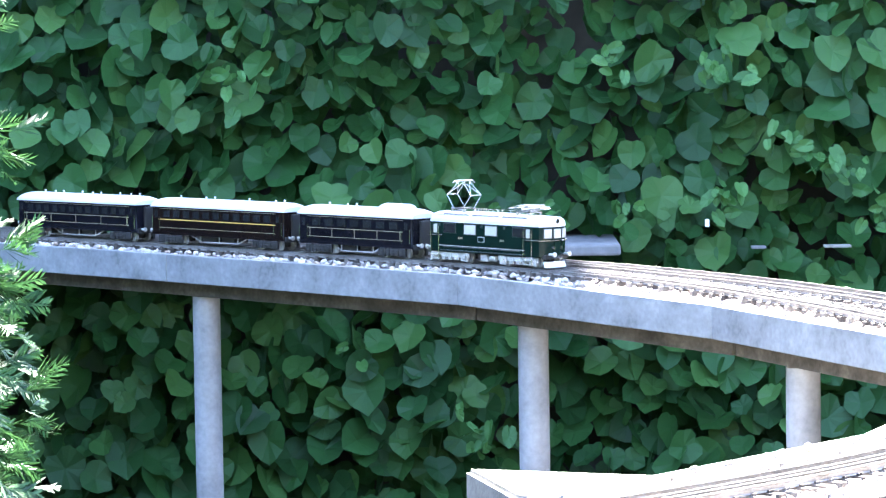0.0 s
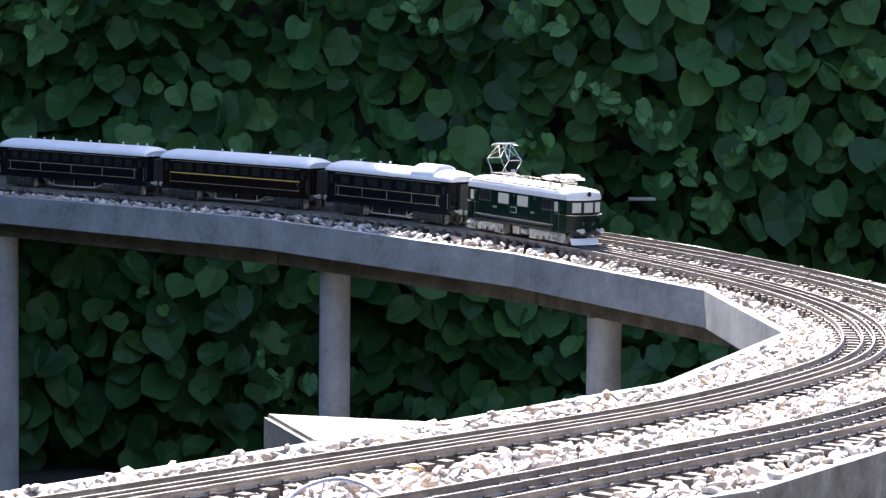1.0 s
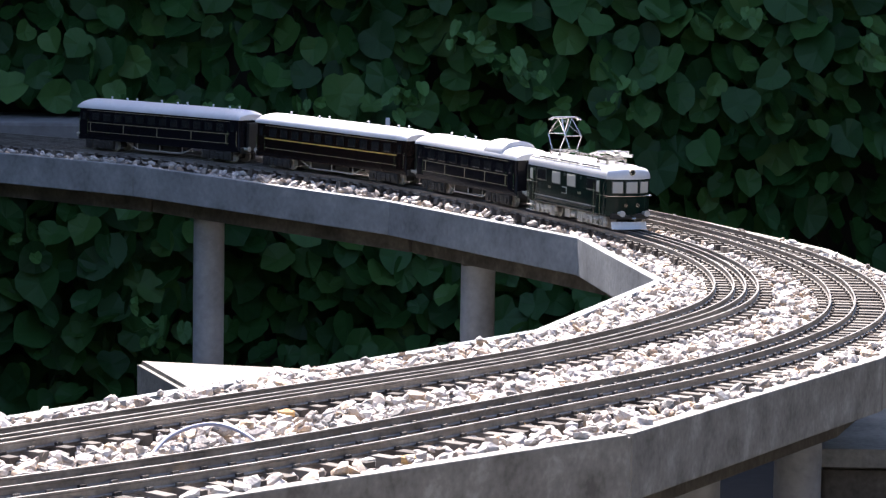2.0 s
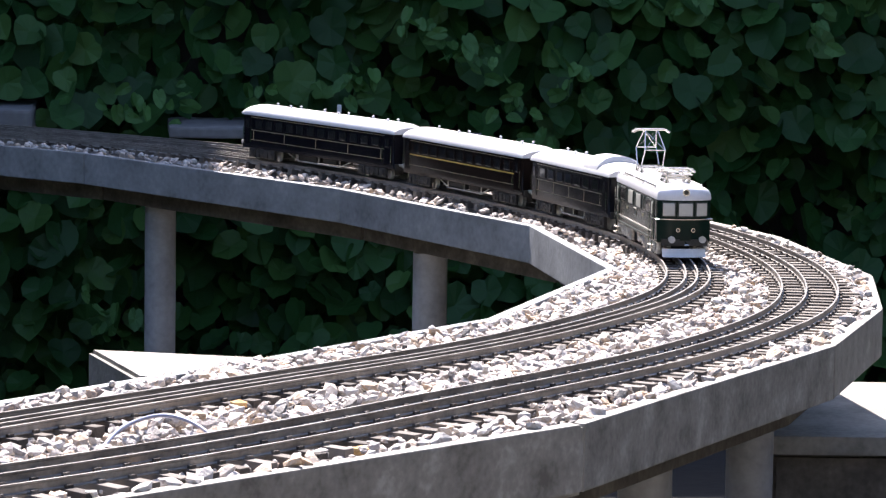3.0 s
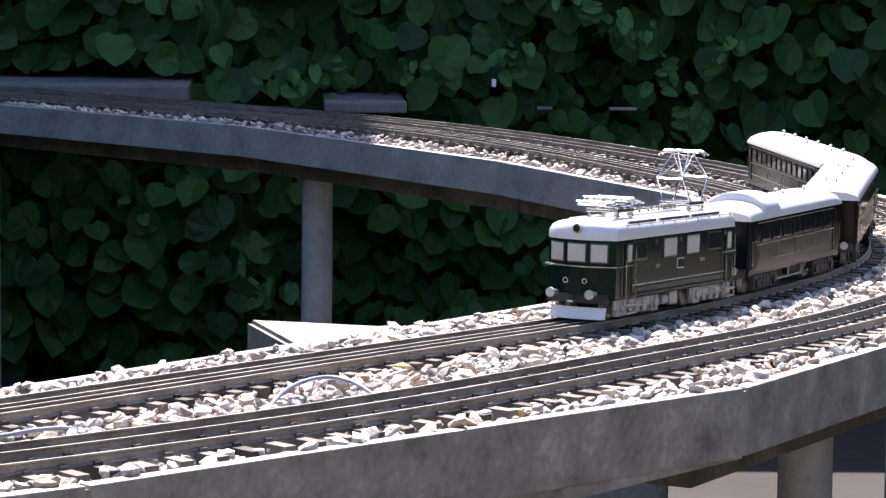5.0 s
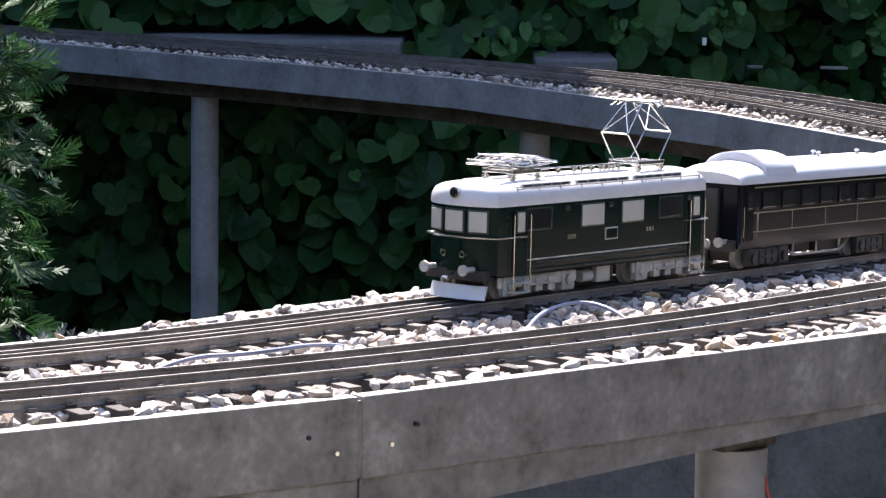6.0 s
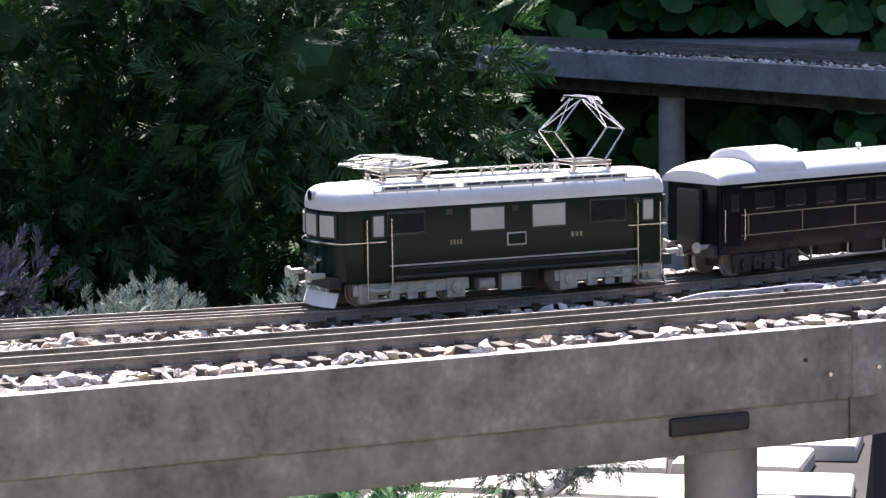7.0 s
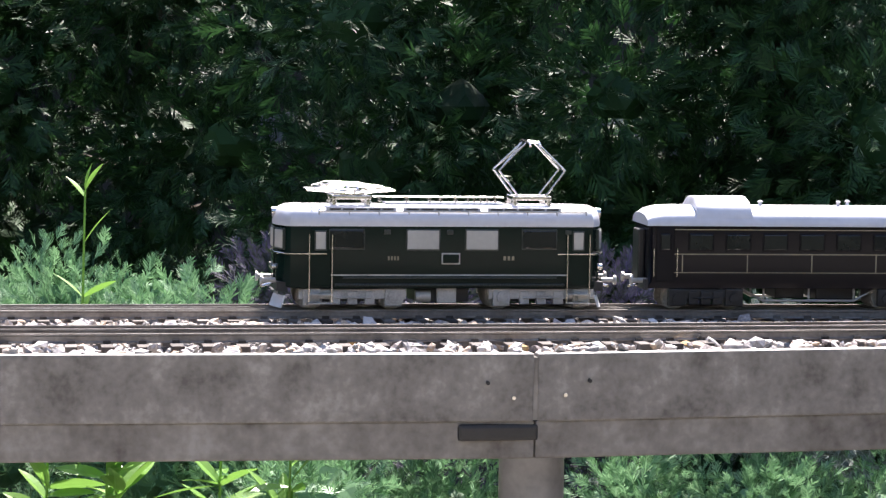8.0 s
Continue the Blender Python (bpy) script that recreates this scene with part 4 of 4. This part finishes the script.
def spray_kind(seed, sprigs=8):
    """A flat feathery spray of scale leaves, one unit long along +x."""
    rnd = random.Random(seed)
    verts, faces = [], []

    def blade(a, ang, ln, w, lift):
        d = np.array((math.cos(ang), math.sin(ang), lift))
        s = np.array((-math.sin(ang), math.cos(ang), 0.3)) * w
        b = len(verts)
        verts.extend([a, a + d * ln * 0.5 + s, a + d * ln, a + d * ln * 0.5 - s])
        faces.append((b, b + 1, b + 2, b + 3))

    blade(np.zeros(3), 0, 1.0, 0.04, -0.1)
    for i in range(sprigs):
        q = 0.12 + 0.8 * i / sprigs
        for sgn in (-1, 1):
            blade(np.array((q, 0, -0.1 * q)), sgn * rnd.uniform(0.45, 0.85), (0.6 - 0.4 * q) * rnd.uniform(0.8, 1.2), 0.034, rnd.uniform(-0.3, 0.25))
    return np.array(verts), faces


def core_kind(seed):
    """The dark twiggy heart of a clump, uneven all round."""
    bm = bmesh.new()
    bmesh.ops.create_icosphere(bm, subdivisions=2, radius=1)
    for v in bm.verts:
        v.co *= 0.78 + 0.30 * noise.noise(v.co * 2.6 + Vector((seed * 3.1, 0, 0))) + 0.16 * noise.noise(v.co * 7 + Vector((0, seed, 0)))
    bm.verts.index_update()
    k = np.array([v.co[:] for v in bm.verts]), [tuple(v.index for v in f.verts) for f in bm.faces]
    bm.free()
    return k


SPRAYS = [spray_kind(i) for i in range(6)] + [core_kind(i) for i in range(3)]


def bush(name, label, category, mat, clumps, many, size, seed, droop=0.15, heart_size=0.5):
    """Sprays standing out from the skins of many uneven clumps (x, y, z, radius)."""
    rnd = random.Random(seed)
    places = []
    total = sum(c[3] ** 2 for c in clumps)
    for cx, cy, cz, r in clumps:
        if heart_size:
            places.append((6 + rnd.randrange(3), Matrix.Translation((cx, cy + 0.3 * r, cz)) @ pose(0, 0, 0, 0, 0, rnd.uniform(0, 360)) @ Matrix.Diagonal((r * heart_size, r * heart_size, r * heart_size, 1))))
        for _ in range(int(many * r * r / total)):
            d = Vector((rnd.gauss(0, 1), rnd.gauss(0, 1), rnd.gauss(0, 1))).normalized()
            if d.y > 0.55:
                continue
            p = Vector((cx, cy, cz)) + d * r * rnd.uniform(0.35, 1.02)
            way = (d + Vector((rnd.gauss(0, 0.35), rnd.gauss(0, 0.35), rnd.gauss(0.1, 0.35) - droop))).normalized()
            q = way.to_track_quat("X", "Z").to_matrix().to_4x4() @ pose(0, 0, 0, rnd.uniform(-70, 70), 0, 0)
            s = size * rnd.uniform(0.6, 1.3)
            places.append((rnd.randrange(6), Matrix.Translation(p) @ q @ Matrix.Diagonal((s, s, s, 1))))
    return scatter(name, SPRAYS, places, mat, label, category)


def clump_cloud(seed, many, x, y, z, r):
    rnd = random.Random(seed)
    return [(rnd.uniform(*x), rnd.uniform(*y), rnd.uniform(*z), rnd.uniform(*r)) for _ in range(many)]


def conifer(x, y, height, seed, clumps, many, label):
    t = thing("conifer", label, "tree")
    bm = bmesh.new()
    add_rod(bm, (x, y, GROUND - 0.02), (x, y, height), 0.05, 12, 0.012)
    part("trunk", bm, "bark", t, "brown tapered trunk", True)
    for i in range(14):
        z = GROUND + 0.3 + i * (height - GROUND - 0.4) / 14
        a = i * 2.4
        part("limb", add_rod(bmesh.new(), (x, y, z), (x + 0.16 * math.cos(a), y + 0.1 * math.sin(a), z + 0.05), 0.012, 6, 0.003), "bark", t, "", True)
    crown = bush("crown", "dark feathery evergreen foliage", "", "conifer", clumps, many, 0.049, seed, 0.15, 0.36)
    crown.parent = t
    crown["kind"] = "stuff"
    return t


conifer(-1.05, 3.95, 0.9, 21, clump_cloud(31, 110, (-1.75, -0.69), (3.6, 4.1), (-0.6, 0.66), (0.10, 0.19)) + clump_cloud(33, 16, (-0.72, -0.63), (3.65, 3.8), (-0.35, 0.6), (0.07, 0.11)), 24000, "dark green conifer with feathery sprays beside the track")
conifer(-2.5, 4.7, 0.9, 22, clump_cloud(32, 90, (-3.2, -1.6), (4.1, 4.6), (-0.6, 0.85), (0.14, 0.24)) + clump_cloud(34, 30, (-3.2, -2.2), (4.2, 4.5), (-0.4, 0.4), (0.14, 0.22)), 22000, "broad dark conifer behind the flower bed")
bush("juniper", "low spreading blue-green juniper beside the viaduct", "shrub", "juniper",
     clump_cloud(41, 34, (-2.1, -1.22), (2.4, 2.7), (-0.22, -0.085), (0.06, 0.10)) + clump_cloud(42, 60, (-2.0, -0.50), (2.25, 2.7), (-0.40, -0.25), (0.06, 0.10)) + clump_cloud(44, 44, (-1.6, -0.64), (2.7, 3.2), (-0.42, -0.30), (0.06, 0.10)), 32000, 0.024, 43, -0.35)
bush("lavender", "flowering lavender clump in purple and grey green", "shrub", "lavender", clump_cloud(51, 22, (-1.55, -0.98), (2.62, 2.85), (-0.26, -0.055), (0.06, 0.09)), 6500, 0.022, 52, -0.6, 0)
bush("silver_shrub", "low grey-green shrub beside the track", "shrub", "silver", clump_cloud(53, 28, (-0.90, -0.33), (2.60, 2.78), (-0.185, -0.095), (0.05, 0.075)), 10000, 0.018, 54, -0.4, 0)


# ---- flagstones, shoots and small things ----
def flagstones():
    t = thing("flagstone_path", "pale sunlit flagstone path below the viaduct", "path", kind="structure")
    rnd = random.Random(7)
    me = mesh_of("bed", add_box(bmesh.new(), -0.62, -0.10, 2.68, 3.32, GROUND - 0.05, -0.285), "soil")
    bed = new("bed", me)
    bed.parent = t
    for ix in range(3):
        for iy in range(4):
            x, y = -0.53 + ix * 0.15 + (iy % 2) * 0.05, 2.76 + iy * 0.13
            bm = add_box(bmesh.new(), -0.068, 0.068, -0.058, 0.058, -0.02, 0.012, 0.006)
            for v in bm.verts:
                v.co.x += 0.012 * noise.noise(Vector((v.co.y * 20 + ix, iy, 0)))
            bmesh.ops.transform(bm, matrix=pose(x, y, -0.282 + rnd.uniform(-0.004, 0.004), 0, 0, rnd.uniform(-6, 6)), verts=bm.verts)
            part("flagstone", bm, "flag", t)


flagstones()


def blade_leaf(length, width, bend):
    """A lance-shaped leaf along +x that bends down."""
    rows = []
    for i in range(7):
        q = i / 6
        w = width * math.sin(math.pi * min(1, q * 0.92 + 0.06)) ** 0.8
        z = -bend * length * q * q
        rows.append([Vector((length * q, -w / 2, z + 0.12 * w)), Vector((length * q, 0, z)), Vector((length * q, w / 2, z + 0.12 * w))])
    bm = bmesh.new()
    vs = [[bm.verts.new(p) for p in r] for r in rows]
    for a, b in zip(vs, vs[1:]):
        for i in range(2):
            bm.faces.new((a[i], a[i + 1], b[i + 1], b[i]))
    return bm


def shoot(name, label, x, y, z0, z1, leaves, seed, group=""):
    t = thing(name, label, "plant", pose(x, y, 0), group)
    rnd = random.Random(seed)
    part("stem", add_rod(bmesh.new(), (0, 0, z0), (0.008, 0, z1), 0.0022, 8, 0.0012), "young", t, "", True)
    for share, ang, ln, wd, rise in leaves:
        bm = blade_leaf(ln, wd, 0.12)
        z = z0 + share * (z1 - z0)
        bmesh.ops.transform(bm, matrix=Matrix.Translation((0.008 * share, 0, z)) @ pose(0, 0, 0, rnd.uniform(-40, 40), -rise, ang), verts=bm.verts)
        part("leaf", bm, "young", t, "yellow-green lance leaf")


shoot("garden_shoot", "tall yellow-green shoot growing beside the track", -1.475, 2.33, -0.35, 0.075,
      [(1.0, 15, 0.035, 0.010, 62), (0.98, 165, 0.035, 0.009, 45), (1.0, 60, 0.03, 0.008, 80), (0.86, 10, 0.05, 0.012, 58), (0.72, 175, 0.045, 0.010, 40), (0.72, 5, 0.045, 0.010, 32), (0.66, 100, 0.04, 0.016, 60), (0.6, 80, 0.035, 0.015, -30), (0.5, 20, 0.05, 0.016, 25), (0.5, -20, 0.04, 0.016, 35)], 3)
for k, (px, py, zt) in enumerate(((-1.36, 2.16, -0.115), (-1.25, 2.2, -0.13), (-1.45, 2.2, -0.12), (-1.16, 2.17, -0.14), (-1.33, 2.12, -0.15))):
    r2 = random.Random(70 + k)
    shoot("leafy_plant", "bright yellow-green leafy plant below the viaduct", px, py, -0.45, zt,
          [(r2.uniform(0.45, 1.0), r2.uniform(0, 360), r2.uniform(0.04, 0.075), r2.uniform(0.014, 0.024), r2.uniform(-10, 55)) for _ in range(22)], 80 + k, "leafy plants")

for label, x, z, w in (("thin pale strip lying among the creeper leaves", 0.805, -0.038, 0.062), ("thin brownish strip lying among the creeper leaves", 0.622, -0.038, 0.034)):
    strip = bmesh.new()
    add_box(strip, x - w / 2, x + w / 2, 6.90, 6.93, z - 0.003, z + 0.003, 0.001)
    tagged(new("strip", mesh_of("strip", strip, "ledge" if w < 0.05 else "block")), label, "strip")

tag_ob = thing("plant_label", "small white plant label stuck in the creeper", "plant label", pose(0.507, 6.965, 0.0))
box_part("plate", (-0.005, 0.005, -0.001, 0.001, 0.008, 0.026), "white", tag_ob, "white plate", 0.0008)


def cable(label, points, mat):
    cu = bpy.data.curves.new("cable", "CURVE")
    cu.dimensions, cu.bevel_depth, cu.bevel_resolution = "3D", 0.0016, 2
    sp = cu.splines.new("NURBS")
    sp.points.add(len(points) - 1)
    for p, q in zip(sp.points, points):
        p.co = (*q, 1)
    sp.use_endpoint_u, sp.order_u = True, 3
    cu.materials.append(M[mat])
    tagged(new("cable", cu), label, "cable")


cable("blue-grey cable looped over the ballast", [(0.010, 2.360, 0.0), (0.020, 2.415, 0.008), (0.038, 2.460, 0.012), (0.062, 2.483, 0.013), (0.086, 2.457, 0.009), (0.10, 2.44, -0.002)], "cable")
cable("blue-grey cable lying across the ballast", [(-0.25, 2.15, 0.0), (-0.231, 2.174, 0.007), (-0.208, 2.205, 0.010), (-0.184, 2.212, 0.010), (-0.159, 2.228, 0.011), (-0.139, 2.26, 0.010), (-0.114, 2.284, 0.007), (-0.10, 2.30, -0.002)], "cable")
cable("thin red cable hanging below the viaduct", [(0.190, 2.40, -0.09), (0.200, 2.40, -0.13), (0.207, 2.40, -0.17), (0.211, 2.40, -0.23), (0.215, 2.4, -0.4), (0.215, 2.4, -0.69)], "copper")


def ochre_stones():
    rnd = random.Random(17)
    spots = [(0.201, 2.385), (-0.648, 1.824), (-0.757, 1.690), (-0.64, 1.775), (-0.352, 2.172), (0.06, 2.31), (-0.44, 2.0), (0.30, 2.56), (0.12, 2.6), (-0.9, 1.68)]
    for x, y in spots:
        bm = bmesh.new()
        bmesh.ops.create_icosphere(bm, subdivisions=1, radius=1)
        for v in bm.verts:
            v.co *= rnd.uniform(0.75, 1.15)
        bmesh.ops.transform(bm, matrix=pose(x, y, 0.0015, 0, 0, rnd.uniform(0, 360)) @ Matrix.Diagonal((0.0088, 0.0064, 0.0046, 1)), verts=bm.verts)
        tagged(new("stone", mesh_of("stone", bm, "ochre")), "ochre yellow stone lying in the pale ballast", "stone", "ochre stones")


ochre_stones()


# ---- motion ----
# seconds, metres along the inner track of the locomotive's front
RUN = [(0.0, 2.476), (0.5, 2.762), (1.0, 3.047), (1.5, 3.327), (1.7, 3.437), (2.8, 3.99), (3.5, 4.4), (4.5, 4.898), (5.2, 5.27), (6.3, 5.851), (6.5, 5.976), (7.0, 6.276), (7.5, 6.571), (8.0, 6.881)]


def along(t):
    """Where the front stands at t: a smooth curve through RUN."""
    ts, ss = np.array([r[0] for r in RUN]), np.array([r[1] for r in RUN])
    v = np.gradient(ss, ts)
    i = int(np.clip(np.searchsorted(ts, t) - 1, 0, len(ts) - 2))
    h = ts[i + 1] - ts[i]
    u = (t - ts[i]) / h
    return (2 * u**3 - 3 * u**2 + 1) * ss[i] + (u**3 - 2 * u**2 + u) * h * v[i] + (-2 * u**3 + 3 * u**2) * ss[i + 1] + (u**3 - u**2) * h * v[i + 1]


def on_rails(s_mid, reach):
    a, _ = on_line(TRACK_IN, s_mid - reach)
    b, _ = on_line(TRACK_IN, s_mid + reach)
    m, za, zb = (a + b) / 2, float(rise(*a)), float(rise(*b))
    return pose(m[0], m[1], RAIL_TOP + (za + zb) / 2, 0, -math.degrees(math.atan2(zb - za, 2 * reach)), math.degrees(math.atan2(b[1] - a[1], b[0] - a[0])))


def motions():
    times = [i * 0.1 for i in range(81)]
    gap = 0.041
    back = -0.012
    for ob, ln in ((loco, LOCO_LEN), *zip(cars, CAR_LEN)):
        mid = back + ln / 2
        walk(ob, [(t, on_rails(along(t) - mid, ln / 2 - 0.05)) for t in times])
        back += ln + gap


motions()
